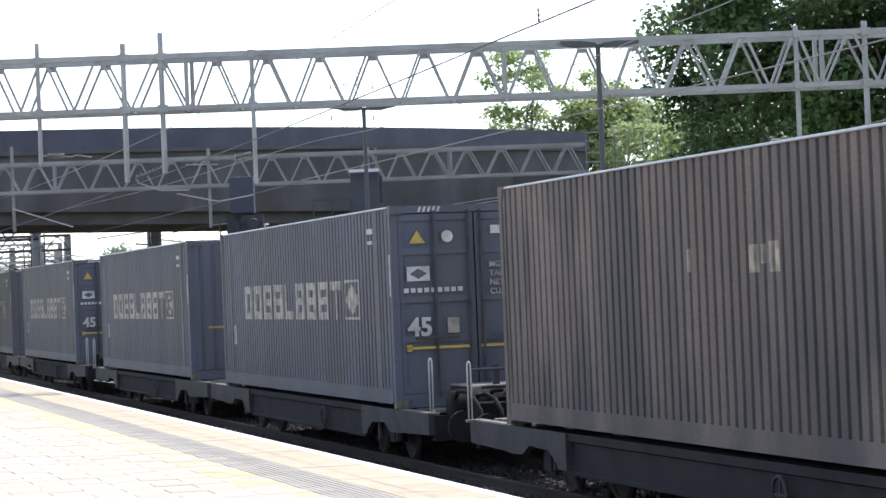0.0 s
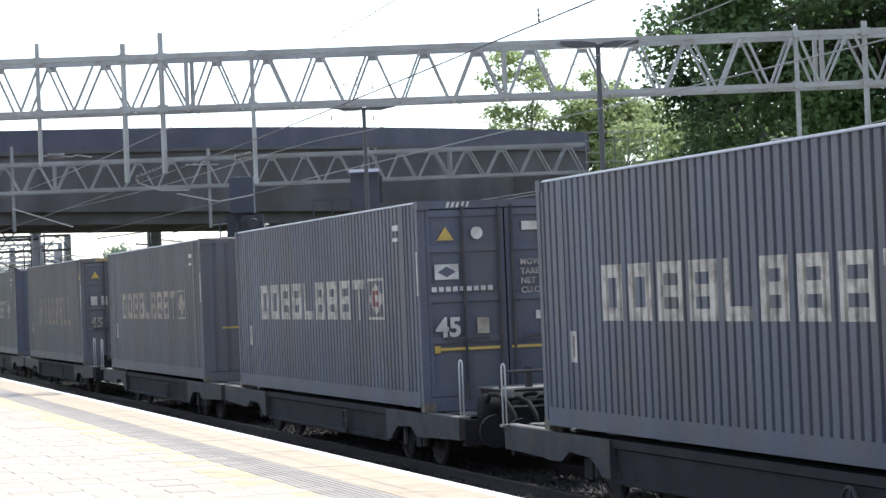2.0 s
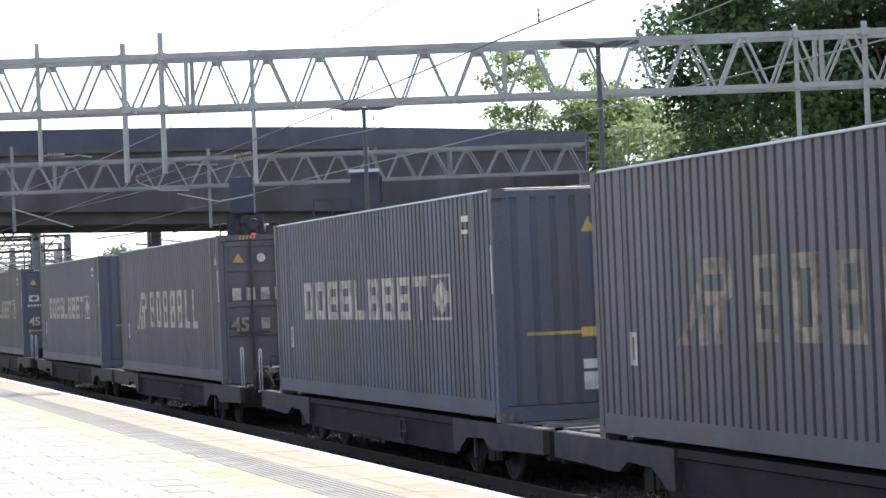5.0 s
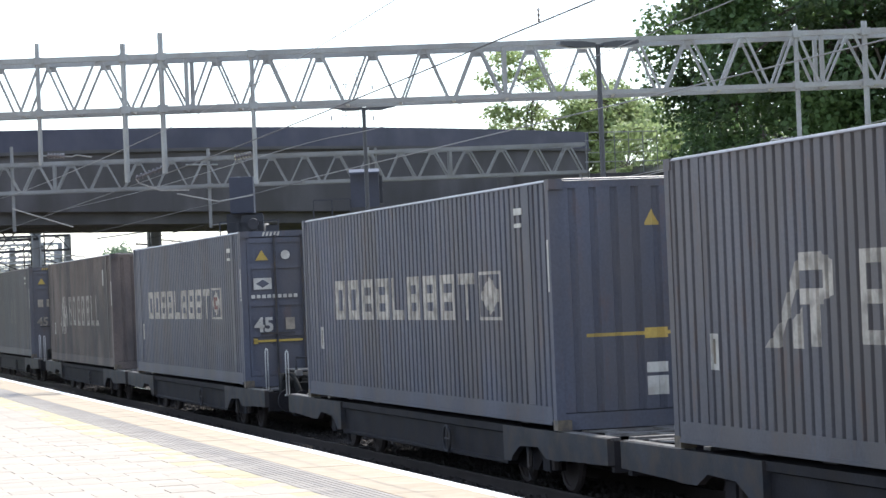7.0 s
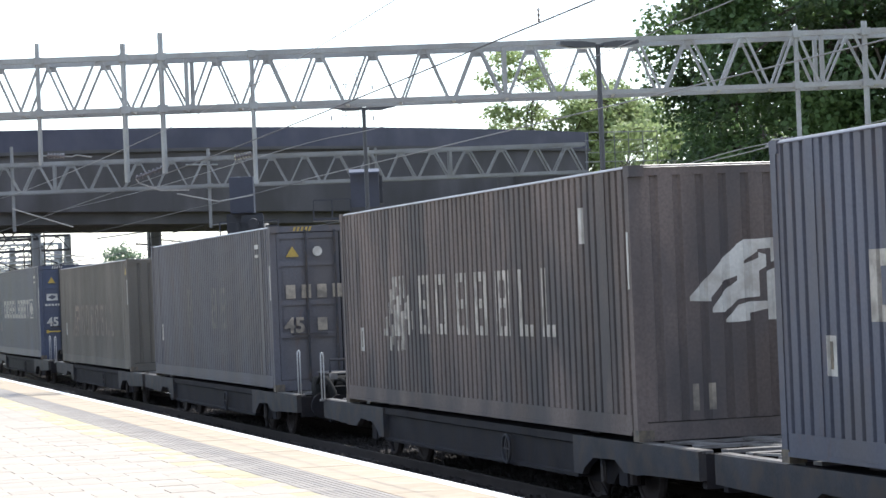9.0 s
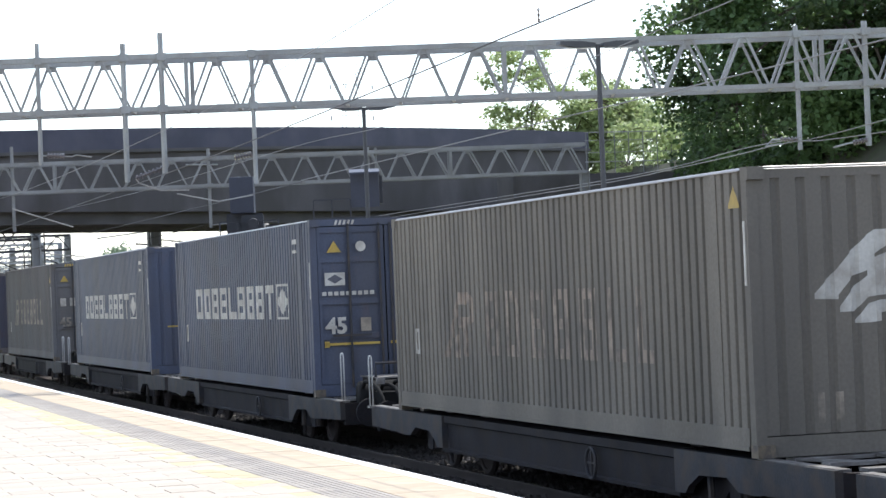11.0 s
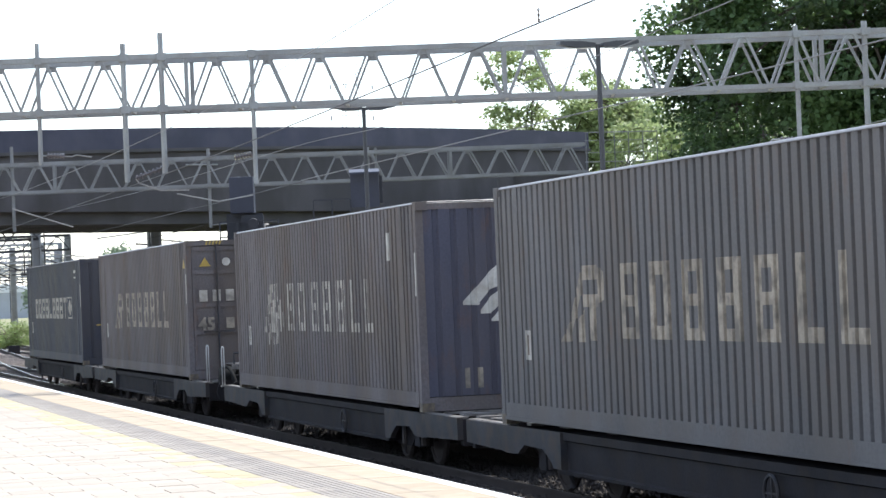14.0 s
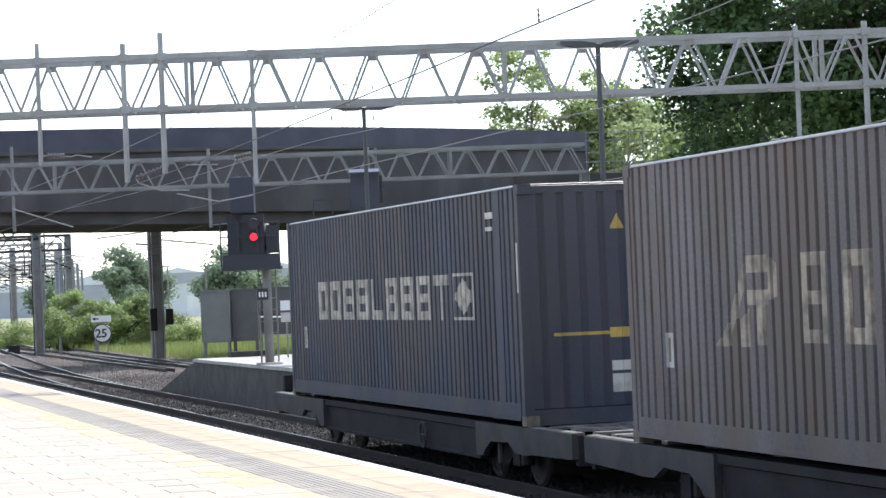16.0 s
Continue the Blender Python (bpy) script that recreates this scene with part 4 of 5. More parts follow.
def truss(name, label, p0, p1, z0, z1, panels, posts, material, width=0.5, chord=0.10, brace=0.07, turn=0.0, shift=None, gap=0.0):
    """A box truss along the line p0 to p1; shift moves single panel points along it, gap keeps the feet of the braces apart."""
    g = thing(name, label, "gantry", group="overhead line gantries")
    A, Z = Vector((*p0, 0)), Vector((*p1, 0))
    d = Z - A
    n = (Matrix.Rotation(radians(turn), 3, "Z") @ Vector((d.y, -d.x, 0))).normalized() * width / 2
    for s in (-1, 1):
        for z, c in ((z0, chord), (z1, chord * 1.15)):
            part("chord", beam(B(), A + n * s + UP * z, Z + n * s + UP * z, c), material, g)
        for i in range(panels):
            e, off = d.normalized(), shift or {}
            p = A + d * (i / panels) + n * s + e * (off.get(i, 0) + gap)
            r = A + d * ((i + 1) / panels) + n * s + e * (off.get(i + 1, 0) - gap)
            q = A + d * ((i + 0.5) / panels) + n * s + e * (off.get(i, 0) + off.get(i + 1, 0)) * 0.5
            wb = brace * (1.25 if (i * 7 + int(s > 0)) % 3 == 0 else 0.9)
            part("brace", beam(B(), p + UP * z0, q - e * gap * 0.8 + UP * z1, wb, brace * 0.6), material, g)
            part("brace", beam(B(), q + e * gap * 0.8 + UP * z1, r + UP * z0, brace, brace * 0.6), material, g)
            if i in posts:
                part("upright", beam(B(), p - e * gap + UP * z0, p - e * gap + UP * z1, brace), material, g)
            gus = B()
            box(gus, -0.10, 0.10, -0.012, 0.012, -0.09, 0.09)
            bmesh.ops.transform(gus, matrix=Matrix.Translation(q + UP * (z1 - 0.05)) @ pose(0, 0, 0, 0, 0, math.degrees(math.atan2(d.y, d.x))), verts=gus.verts)
            part("gusset", gus, material, g)
    for i in range(panels + 1):
        p = A + d * (i / panels)
        part("cross_bar", beam(B(), p + n + UP * z0, p - n + UP * z0, brace * 0.8), material, g)
    return g


def mast(g, x, y, z0, z1, w, material):
    """A lattice-backed H-section mast that carries a truss."""
    bm = B()
    box(bm, x - w / 2, x + w / 2, y - w / 2, y - w / 2 + 0.03, z0, z1), box(bm, x - w / 2, x + w / 2, y + w / 2 - 0.03, y + w / 2, z0, z1)
    box(bm, x - 0.015, x + 0.015, y - w / 2 + 0.03, y + w / 2 - 0.03, z0, z1)
    m = part("mast", bm, material, g)
    part("base_plate", box(B(), x - w * 0.8, x + w * 0.8, y - w * 0.8, y + w * 0.8, z0 - 0.2, z0 + 0.03), CONCRETE, m)


def drop_tube(g, x, y, z0, z1, r, material):
    """An upright that hangs from a truss and carries the registration gear."""
    t = part("drop_tube", tube(B(), [(x, y, z0), (x, y, z1)], r, 10), material, g, smooth=False)
    for z in (6.07, 7.04) if x > -60 else (6.38, 7.3):
        part("clamp", box(B(), x - r * 1.7, x + r * 1.7, y - r * 1.7, y + r * 1.7, z - 0.07, z + 0.07), material, t)


def insulator(parent, a, b, r, sheds, material=PORCELAIN):
    a, b = Vector(a), Vector(b)
    o = part("insulator", tube(B(), [a, b], r * 0.45, 8), material, parent, "ribbed porcelain insulator")
    d = (b - a).normalized()
    for k in range(sheds):
        c = a + (b - a) * ((k + 0.5) / sheds)
        part("shed", tube(B(), [c - d * 0.012, c + d * 0.012], r, 12), material, o)


def on_g1(y):
    return -50.3 + (y - 4.7) * 3.6 / 17.2


def on_g2(y):
    return -92.0 + (y - 9.2) * 3.6 / 20.0


S1 = 0.993
Y1 = 8.32 - 10 * S1
G1 = truss("gantry", "grey box truss gantry spanning the tracks", (on_g1(Y1), Y1), (on_g1(Y1 + 26 * S1), Y1 + 26 * S1), 6.07, 7.05, 26, (10, 16, 22), GALV, turn=-4.0, width=1.0, chord=0.085, brace=0.072,
           shift={7: -0.04, 8: -0.06, 10: 0.08, 11: 0.03, 14: -0.01, 15: -0.04, 16: -0.03, 17: -0.03, 18: -0.04, 19: -0.08, 20: -0.04, 21: -0.04, 22: -0.08, 23: 0.03}, gap=0.05)
mast(G1, on_g1(Y1), Y1, PZ, 7.1, 0.4, GALV)
mast(G1, on_g1(Y1 + 26 * S1), Y1 + 26 * S1, -0.4, 7.1, 0.4, GALV)
for y, z0, z1, r in ((5.563, 5.10, 7.37, 0.042), (7.12, 4.72, 7.31, 0.052), (7.81, 4.85, 7.49, 0.052), (9.465, 4.60, 7.12, 0.042), (19.55, 4.84, 7.20, 0.045), (20.84, 4.87, 7.24, 0.055)):
    drop_tube(G1, on_g1(y) + 0.5, y, z0, z1, r, GALV)
insulator(G1, (-49.7, 5.68, 5.28), (-49.7, 6.02, 5.26), 0.055, 6)
part("registration_arm", tube(B(), [(-49.7, 5.60, 5.28), (-49.7, 6.15, 5.25), (-49.7, 6.24, 5.28), (-49.7, 6.52, 5.23)], 0.015, 6), GALV, G1)
insulator(G1, (-49.6, 7.86, 4.99), (-49.6, 7.32, 4.80), 0.055, 7)
part("registration_arm", tube(B(), [(-49.6, 7.32, 4.80), (-49.6, 7.38, 4.71), (-49.6, 7.78, 4.56), (-49.6, 8.33, 4.55)], 0.015, 6), GALV, G1)
part("registration_arm", tube(B(), [(-49.6, 8.09, 4.49), (-49.6, 8.88, 4.32), (-49.6, 9.55, 4.42)], 0.014, 6), GALV, G1)
part("registration_arm", tube(B(), [(-49.7, 5.0, 4.31), (-49.7, 6.12, 3.93)], 0.014, 6), GALV, G1)
insulator(G1, (-49.4, 9.18, 5.13), (-49.4, 9.52, 5.19), 0.06, 6)

insulator(G1, (-46.7, 19.50, 5.04), (-46.7, 19.15, 5.05), 0.05, 5)
part("registration_arm", tube(B(), [(-46.7, 19.5, 5.04), (-46.7, 19.0, 5.05), (-46.7, 18.85, 4.93), (-46.7, 19.2, 4.96)], 0.02, 6), GALV, G1)
insulator(G1, (-46.4, 20.8, 4.98), (-46.4, 20.5, 4.93), 0.05, 5)
part("registration_arm", tube(B(), [(-46.4, 20.8, 4.98), (-46.4, 20.4, 4.92), (-46.4, 20.1, 4.85)], 0.02, 6), GALV, G1)

S2 = 1.112
Y2 = 10.63 - 5 * S2
G2 = truss("gantry", "dull grey truss gantry in front of the bridge", (on_g2(Y2), Y2), (on_g2(Y2 + 21.4 * S2), Y2 + 21.4 * S2), 6.37, 7.33, 21, (5, 17), GALV_DARK, width=0.8, chord=0.11, brace=0.085, shift={15: -0.08, 16: -0.14, 17: -0.12, 18: -0.05}, gap=0.05)
mast(G2, on_g2(Y2), Y2, PZ, 7.4, 0.4, GALV_DARK)
mast(G2, on_g2(Y2 + 21.4 * S2), Y2 + 21.4 * S2, 0.0, 6.4, 0.3, GALV_DARK)
for y, z0, z1, r in ((9.28, 5.05, 7.97, 0.06), (15.9, 4.92, 7.66, 0.06), (21.3, 6.2, 7.5, 0.09), (21.6, 6.3, 7.48, 0.045)):
    drop_tube(G2, on_g2(y) + 0.3, y, z0, z1, r, GALV_DARK)
insulator(G2, (on_g2(15.6), 15.55, 6.75), (on_g2(15.6), 15.3, 6.35), 0.07, 5)
part("registration_arm", tube(B(), [(on_g2(15.9) + 0.3, 15.9, 5.0), (on_g2(15.9) + 0.3, 17.4, 5.12)], 0.025, 6), GALV_DARK, G2)

# ---- wires ----


def wire(pts, r=0.009, label="thin overhead line wire along the tracks", material=WIRE):
    solid("overhead_wire", tube(B(), pts, r, 6), material, label, "wire", group="overhead line wires")


def sagged(x0, x1, y, z_end, sag, r=0.009, n=24, material=WIRE):
    wire([(x0 + (x1 - x0) * i / n, y, z_end - 4 * sag * (i / n) * (1 - i / n)) for i in range(n + 1)], r, material=material)


def strung(pts, r, material=WIRE):
    """A wire through a few points, eased between them."""
    out = []
    for k in range(len(pts) - 1):
        p = [Vector(pts[max(0, min(len(pts) - 1, k + q))]) for q in (-1, 0, 1, 2)]
        for i in range(6):
            t = i / 6
            out.append(0.5 * (2 * p[1] + (p[2] - p[0]) * t + (2 * p[0] - 5 * p[1] + 4 * p[2] - p[3]) * t * t + (3 * p[1] - p[0] - 3 * p[2] + p[3]) * t ** 3))
    wire(out + [Vector(pts[-1])], r, material=material)


strung([(-91, 7.1, 4.55), (-49.5, 7.1, 4.62), (-34, 7.1, 4.72), (-21, 7.1, 4.89), (3, 7.1, 5.2)], 0.008, WIRE_DARK)
strung([(-91, 7.1, 5.75), (-70, 7.1, 5.42), (-55, 7.1, 5.35), (-43, 7.1, 5.38), (-36, 7.1, 5.47), (-28.2, 7.1, 5.69), (-18, 7.1, 6.05), (3, 7.1, 6.9)], 0.0055)
sagged(-48.6, 3.0, TRACK_Y, 4.63, 0.01, 0.008)
strung([(-90.5, TRACK_Y, 5.6), (-70, TRACK_Y, 5.36), (-54.8, TRACK_Y, 5.31), (-47.2, TRACK_Y, 5.28), (-42, TRACK_Y, 5.18), (-34, TRACK_Y, 5.2), (-28.9, TRACK_Y, 5.34), (-22, TRACK_Y, 5.62), (3, TRACK_Y, 7.0)], 0.006)
# same wire farther on, coloured dim instead of shining
sagged(-90.5, -48.6, TRACK_Y, 4.60, 0.02, 0.008, material=WIRE_DARK)
strung([(-90, 19.45, 4.72), (-62, 19.45, 4.76), (-57, 19.45, 4.78), (-53.2, 19.45, 4.85), (-49.9, 19.45, 4.92), (-46.8, 19.45, 5.0), (-42.6, 19.45, 4.91), (-20, 19.45, 4.9)], 0.010)
strung([(-90, 19.45, 4.85), (-61.2, 19.45, 4.83), (-55, 19.45, 4.86), (-52.6, 19.45, 4.91), (-49.4, 19.45, 5.03), (-46.4, 19.45, 5.06)], 0.010)
strung([(-46.4, 19.45, 4.98), (-43.5, 19.45, 5.08), (-38, 19.45, 5.35), (-20, 19.45, 6.4)], 0.009)
for x0, x1, y in ((-180, -91, 7.1), (-180, -90.5, TRACK_Y), (-220, -90.3, 15.6), (-220, -90.3, 17.5)):
    sagged(x0, x1, y, 4.5, 0.02, 0.014, material=WIRE_DARK)
    sagged(x0, x1, y, 5.0, 0.25, 0.014, material=WIRE_DARK)
drop = thing("wire_dropper", "short dropper with a small dark insulator", "wire dropper", (-22.9, 7.1, 4.865))
insulator(drop, (0, 0, 0.0), (0, 0, 0.14), 0.012, 3, PORCELAIN_BROWN)
part("hanger", tube(B(), [(0, 0, 0.16), (0, 0, 1.02)], 0.004, 5), WIRE, drop)

# ---- road bridge ----
BA, BZ = Vector((-86.2, -4.7, 0)), Vector((-119.9, 39.4, 0))
bdir = (BZ - BA).normalized()
bside = Vector((-bdir.y, bdir.x, 0))       # away from the camera
bside = bside if bside.x < 0 else -bside
BLEN = (BZ - BA).length


def along(s, off, z):
    return BA + bdir * s + bside * off + UP * z


def weld(bm):
    bmesh.ops.remove_doubles(bm, verts=bm.verts[:], dist=0.001)
    gone = [f for f in bm.faces if all(len(e.link_faces) > 2 for e in f.edges)]
    bmesh.ops.delete(bm, geom=gone, context="FACES_ONLY")
    return bm


def bridge_box(bm, s0, s1, o0, o1, lo, hi):
    """A stretch of the bridge; lo and hi are functions of the way along."""
    v = [bm.verts.new(along(s, o, f(s))) for s in (s0, s1) for o in (o0, o1) for f in (lo, hi)]
    for f in ((0, 1, 3, 2), (4, 6, 7, 5), (0, 4, 5, 1), (2, 3, 7, 6), (0, 2, 6, 4), (1, 5, 7, 3)):
        bm.faces.new([v[i] for i in f])


def top_at(s):
    u = max(0.0, min(1.0, s / BLEN))
    return 7.964 + 3.376 * u - 1.70 * u * u


bridge = thing("road_bridge", "dark road bridge with blue parapet over the tracks", "bridge")
cuts = [BLEN * k / 16 for k in range(17)]
bm = B()
for a, b in zip(cuts, cuts[1:]):
    bridge_box(bm, a, b, 0.0, 0.25, lambda s: top_at(s) - 0.80, top_at)
part("parapet", weld(bm), BRIDGE_TOP, bridge, "dark blue parapet")
bm = B()
for a, b in zip(cuts, cuts[1:]):
    bridge_box(bm, a, b, -0.10, 0.35, lambda s: top_at(s) - 0.93, lambda s: top_at(s) - 0.80)
part("string_course", weld(bm), BRIDGE_UNDER, bridge)
bm = B()
for a, b in zip(cuts, cuts[1:]):
    bridge_box(bm, a, b, 0.05, 9.0, lambda s: 5.92, lambda s: top_at(s) - 0.93)
part("deck_beam", weld(bm), BRIDGE_FACE, bridge, "stained concrete deck beam")
bm = B()
for a, b in zip(cuts, cuts[1:]):
    bridge_box(bm, a, b, 8.9, 9.15, lambda s: top_at(s) - 0.93, top_at)
part("parapet", weld(bm), BRIDGE_TOP, bridge)
for k in range(10):
    bm = B()
    bridge_box(bm, 0, BLEN, 0.35 + k * 0.9, 0.75 + k * 0.9, lambda s: 5.45, lambda s: 5.92)
    part("girder", bm, BRIDGE_UNDER, bridge, "sooty girder")
for s, w in ((10.8, 3.0), (15.2, 2.2), (27.5, 1.8)):
    part("pipe", tube(B(), [along(s, -0.05, 7.75), along(s + w, -0.05, 7.78)], 0.035, 6), GALV, bridge)
for s0 in (-14.0, 53.5):
    bm = B()
    bridge_box(bm, s0, s0 + 13.5, -0.3, 9.6, lambda s: -0.6, lambda s: 5.24)
    part("abutment", bm, WALL_DARK, bridge, "dark abutment wall")

# ---- bank, fence and road lamps ----
bank = B()
nx, ny = 40, 26
grid = [[None] * (ny + 1) for _ in range(nx + 1)]
for i in range(nx + 1):
    for j in range(ny + 1):
        x, y = -150 + 140 * i / nx, 30 + 60 * j / ny
        h = 7.75 * min(1.0, max(0.0, (y - 31.2) / 5.0))
        grid[i][j] = bank.verts.new((x, y, -0.5 + h + 0.35 * noise.noise((x * 0.3, y * 0.3, 0))))
for i in range(nx):
    for j in range(ny):
        bank.faces.new((grid[i][j], grid[i + 1][j], grid[i + 1][j + 1], grid[i][j + 1]))
solid("embankment", bank, EARTH, "earth bank with rough grass behind the train", "bank", kind="structure")
wing = box(B(), -101.0, -98.75, 29.3, 36.9, -0.5, 6.75)
solid("wing_wall", wing, BRIDGE_FACE, "dark stained concrete wing wall beside the bridge", "retaining wall", kind="structure")
fence = thing("bank_railing", "thin grey steel railing on top of the bank", "railing")
for k in range(7):
    x, y = -99.7 + k * 0.04, 32.65 + k * 0.58
    part("post", box(B(), x - 0.014, x + 0.014, y - 0.014, y + 0.014, 6.6, 8.42), GALV_DARK, fence)
for z, r in ((7.25, 0.02), (7.62, 0.012), (8.1, 0.012), (8.42, 0.022)):
    part("rail", tube(B(), [(-99.7, 32.6, z), (-99.42, 36.3, z - 0.03)], r, 6), GALV, fence)


def double_lamp(at, top, label):
    x, y, z0 = at
    o = thing("platform_lamp", label, "lamp post", (x, y, z0), 0, "double platform lamps")
    hgt = top - z0
    part("pole", tube(B(), [(0, 0, 0), (0, 0, 1.2), (0, 0, 1.25), (0, 0, hgt)], 0.055, 10, 0.042), LAMP_GREY, o)
    part("base", box(B(), -0.15, 0.15, -0.15, 0.15, 0, 0.03), LAMP_GREY, o)
    for s in (-1, 1):
        part("arm", tube(B(), [(0, 0, hgt - 0.04), (0, s * 0.12, hgt - 0.01)], 0.022, 6), LAMP_GREY, o)
        h = part("lamp_head", prism(B(), [(s * 0.07, hgt - 0.05), (s * 0.07, hgt + 0.02), (s * 0.3, hgt + 0.05), (s * 0.68, hgt + 0.055), (s * 0.69, hgt + 0.0), (s * 0.35, hgt - 0.06)], "x", -0.11, 0.11), LAMP_GREY, o, "dark flat lamp head")
        part("lens", box(B(), -0.08, 0.08, min(s * 0.15, s * 0.6), max(s * 0.15, s * 0.6), hgt - 0.066, hgt - 0.06), SIGN_WHITE, h)


double_lamp((-41.75, 13.95, 0.885), 6.44, "dark double headed lamp on the far platform")
double_lamp((-55.25, 13.12, 0.885), 6.44, "dark double headed lamp on the far platform")


# ---- signals ----
def signal(at, label, lit):
    x, y, z0 = at
    o = thing("railway_signal", label, "railway signal", (x, y, z0), -14)
    part("post", tube(B(), [(0, 0.25, 0), (0, 0.25, 3.3)], 0.105, 12), GALV_DARK, o, smooth=True)
    part("base", box(B(), -0.3, 0.3, -0.05, 0.55, 0, 0.05), CONCRETE, o)
    if lit:
        head = part("signal_head", box(B(), 0.12, 0.42, -0.25, 0.25, 2.45, 3.5), BLACK, o, "black signal head")
        part("backplate", box(B(), 0.08, 0.12, -0.62, 0.22, 2.4, 3.55), BLACK, head)
        for z in (2.98, 3.28):
            part("hood", tube(B(), [(0.42, 0.02, z + 0.02), (0.62, 0.02, z)], 0.125, 14), BLACK, head)
        part("red_lens", disc(B(), (0.63, 0.02, 2.98), 0.085, "x", 0.03), SIGNAL_RED, head, "glowing red signal lens")
        part("indicator_box", prism(B(), [(-0.2, 3.55), (0.5, 3.55), (0.62, 4.38), (-0.2, 4.42)], "y", -0.50, 0.05), NAVY, o, "dark blue route indicator box")
        cage = part("service_platform", box(B(), -0.3, 0.6, -0.75, 0.62, 2.22, 2.30), BLACK, o, "dark service platform")
        for yy in (-0.75, -0.35, 0.1, 0.6):
            part("cage_post", beam(B(), (0.6, yy, 2.3), (0.6, yy, 3.35), 0.03), BLACK, cage)
        for z in (2.62, 3.0, 3.35):
            part("cage_rail", beam(B(), (0.6, -0.75, z), (0.6, 0.62, z), 0.03), BLACK, cage)
        part("toe_board", box(B(), 0.57, 0.61, -0.72, 0.62, 2.25, 2.58), BLACK, cage)
        part("relay_case", box(B(), 0.1, 0.4, 0.30, 0.58, 2.6, 3.25), BLACK, o)
        part("plate", box(B(), 0.14, 0.16, 0.02, 0.28, 1.52, 1.78), SIGN_BLACK, o, "black plate")
        for k in range(3):
            part("plate_bar", box(B(), 0.161, 0.166, 0.06 + k * 0.07, 0.10 + k * 0.07, 1.58, 1.70), SIGN_WHITE, o)
        part("notice", box(B(), 0.14, 0.16, 0.55, 0.85, 1.25, 1.48), SIGN_WHITE, o, "white notice")
        part("notice", box(B(), 0.14, 0.16, 0.55, 0.85, 0.98, 1.2), WHITE, o, "pale notice")
        part("ladder", beam(beam(B(), (-0.25, 0.05, 0), (-0.25, 0.05, 2.3), 0.035), (-0.25, 0.45, 0), (-0.25, 0.45, 2.3), 0.035), GALV_DARK, o)
        for k in range(8):
            part("rung", beam(B(), (-0.25, 0.05, 0.2 + k * 0.27), (-0.25, 0.45, 0.2 + k * 0.27), 0.025), GALV_DARK, o)
    else:
        h = part("signal_head", prism(B(), [(-0.30, 3.62), (0.18, 3.58), (0.34, 4.42), (-0.24, 4.46)], "y", -0.30, 0.36), NAVY, o, "dark blue signal housing")
        part("hood", prism(B(), [(0.20, 4.42), (0.62, 4.34), (0.62, 4.38), (0.20, 4.47)], "y", -0.32, 0.38), NAVY, h)
        part("side_case", box(B(), -0.2, 0.12, 0.37, 0.44, 3.66, 4.30), BLACK, h)
        deck = part("service_platform", box(B(), -0.3, 0.3, -1.2, 0.6, 3.30, 3.36), BLACK, o)
        for yy in (-1.18, -0.75, -0.32):
            part("cage_post", beam(B(), (0.28, yy, 3.36), (0.28, yy, 3.78), 0.03), BLACK, deck)
        part("cage_rail", beam(B(), (0.28, -1.18, 3.78), (0.28, -0.32, 3.78), 0.03), BLACK, deck)


signal((-60.95, 11.72, 0.885), "black signal on a grey post showing red", True)
signal((-60.30, 14.24, 0.885), "dark blue signal head on a grey post", False)

# ---- lineside cabinet and small things on the far platform ----
def cabinet(label, at, wide, high, leg, material, doors):
    """A sheet steel lineside cabinet on thin legs, with a shallow overhanging roof."""
    cab = thing("relay_cabinet", label, "cabinet", at, -14, "lineside cabinets")
    w = wide / 2
    part("body", box(B(), -0.4, 0.4, -w, w, leg, leg + high), material, cab)
    part("roof", prism(B(), [(-w - 0.03, leg + high), (w + 0.03, leg + high), (w + 0.03, leg + high + 0.04), (0, leg + high + 0.06), (-w - 0.03, leg + high + 0.04)], "x", -0.44, 0.44), material, cab)
    for k in range(doors):
        y0 = -w + 0.03 + k * (wide - 0.06) / doors
        y1 = y0 + (wide - 0.06) / doors - 0.015
        d = part("door", box(B(), 0.401, 0.418, y0, y1, leg + 0.05, leg + high - 0.04), material, cab)
        part("handle", box(B(), 0.418, 0.44, y1 - 0.10, y1 - 0.07, leg + high * 0.45, leg + high * 0.58), material, d)
    for x in (-0.34, 0.34):
        for y in (-w + 0.06, w - 0.06):
            part("leg", box(B(), x - 0.025, x + 0.025, y - 0.025, y + 0.025, -0.2, leg), material, cab)


# first two: lit and shaded faces of one corner, coloured apart
cabinet("lit face of the green grey relay cabinet on thin legs in the grass", (-73.6, 12.98, 0.82), 0.80, 1.42, 0.42, CABINET, 1)
cabinet("shaded face of the relay cabinet, built as a darker cabinet", (-73.9, 13.86, 0.82), 0.74, 1.42, 0.42, CABINET_DARK, 1)
cabinet("dark grey relay cabinet behind the signal post", (-74.6, 14.95, 0.80), 1.15, 1.30, 0.58, CABINET_DARK, 2)
trough = solid("cable_trough", box(B(), -70.2, -69.7, 12.65, 13.7, 0.885, 1.03), BALLAST_DARK, "low dark cable trough on the platform", "cable trough")
rl = thing("platform_railing", "thin steel railing at the platform end", "railing")
for k in range(9):
    part("post", box(B(), -70.5 + k * 1.2, -70.46 + k * 1.2, 13.6, 13.64, 0.88, 1.95), GALV_DARK, rl)
part("rail", tube(B(), [(-70.5, 13.62, 1.93), (-60.9, 13.62, 1.93)], 0.025, 6), SIGN_WHITE, rl)
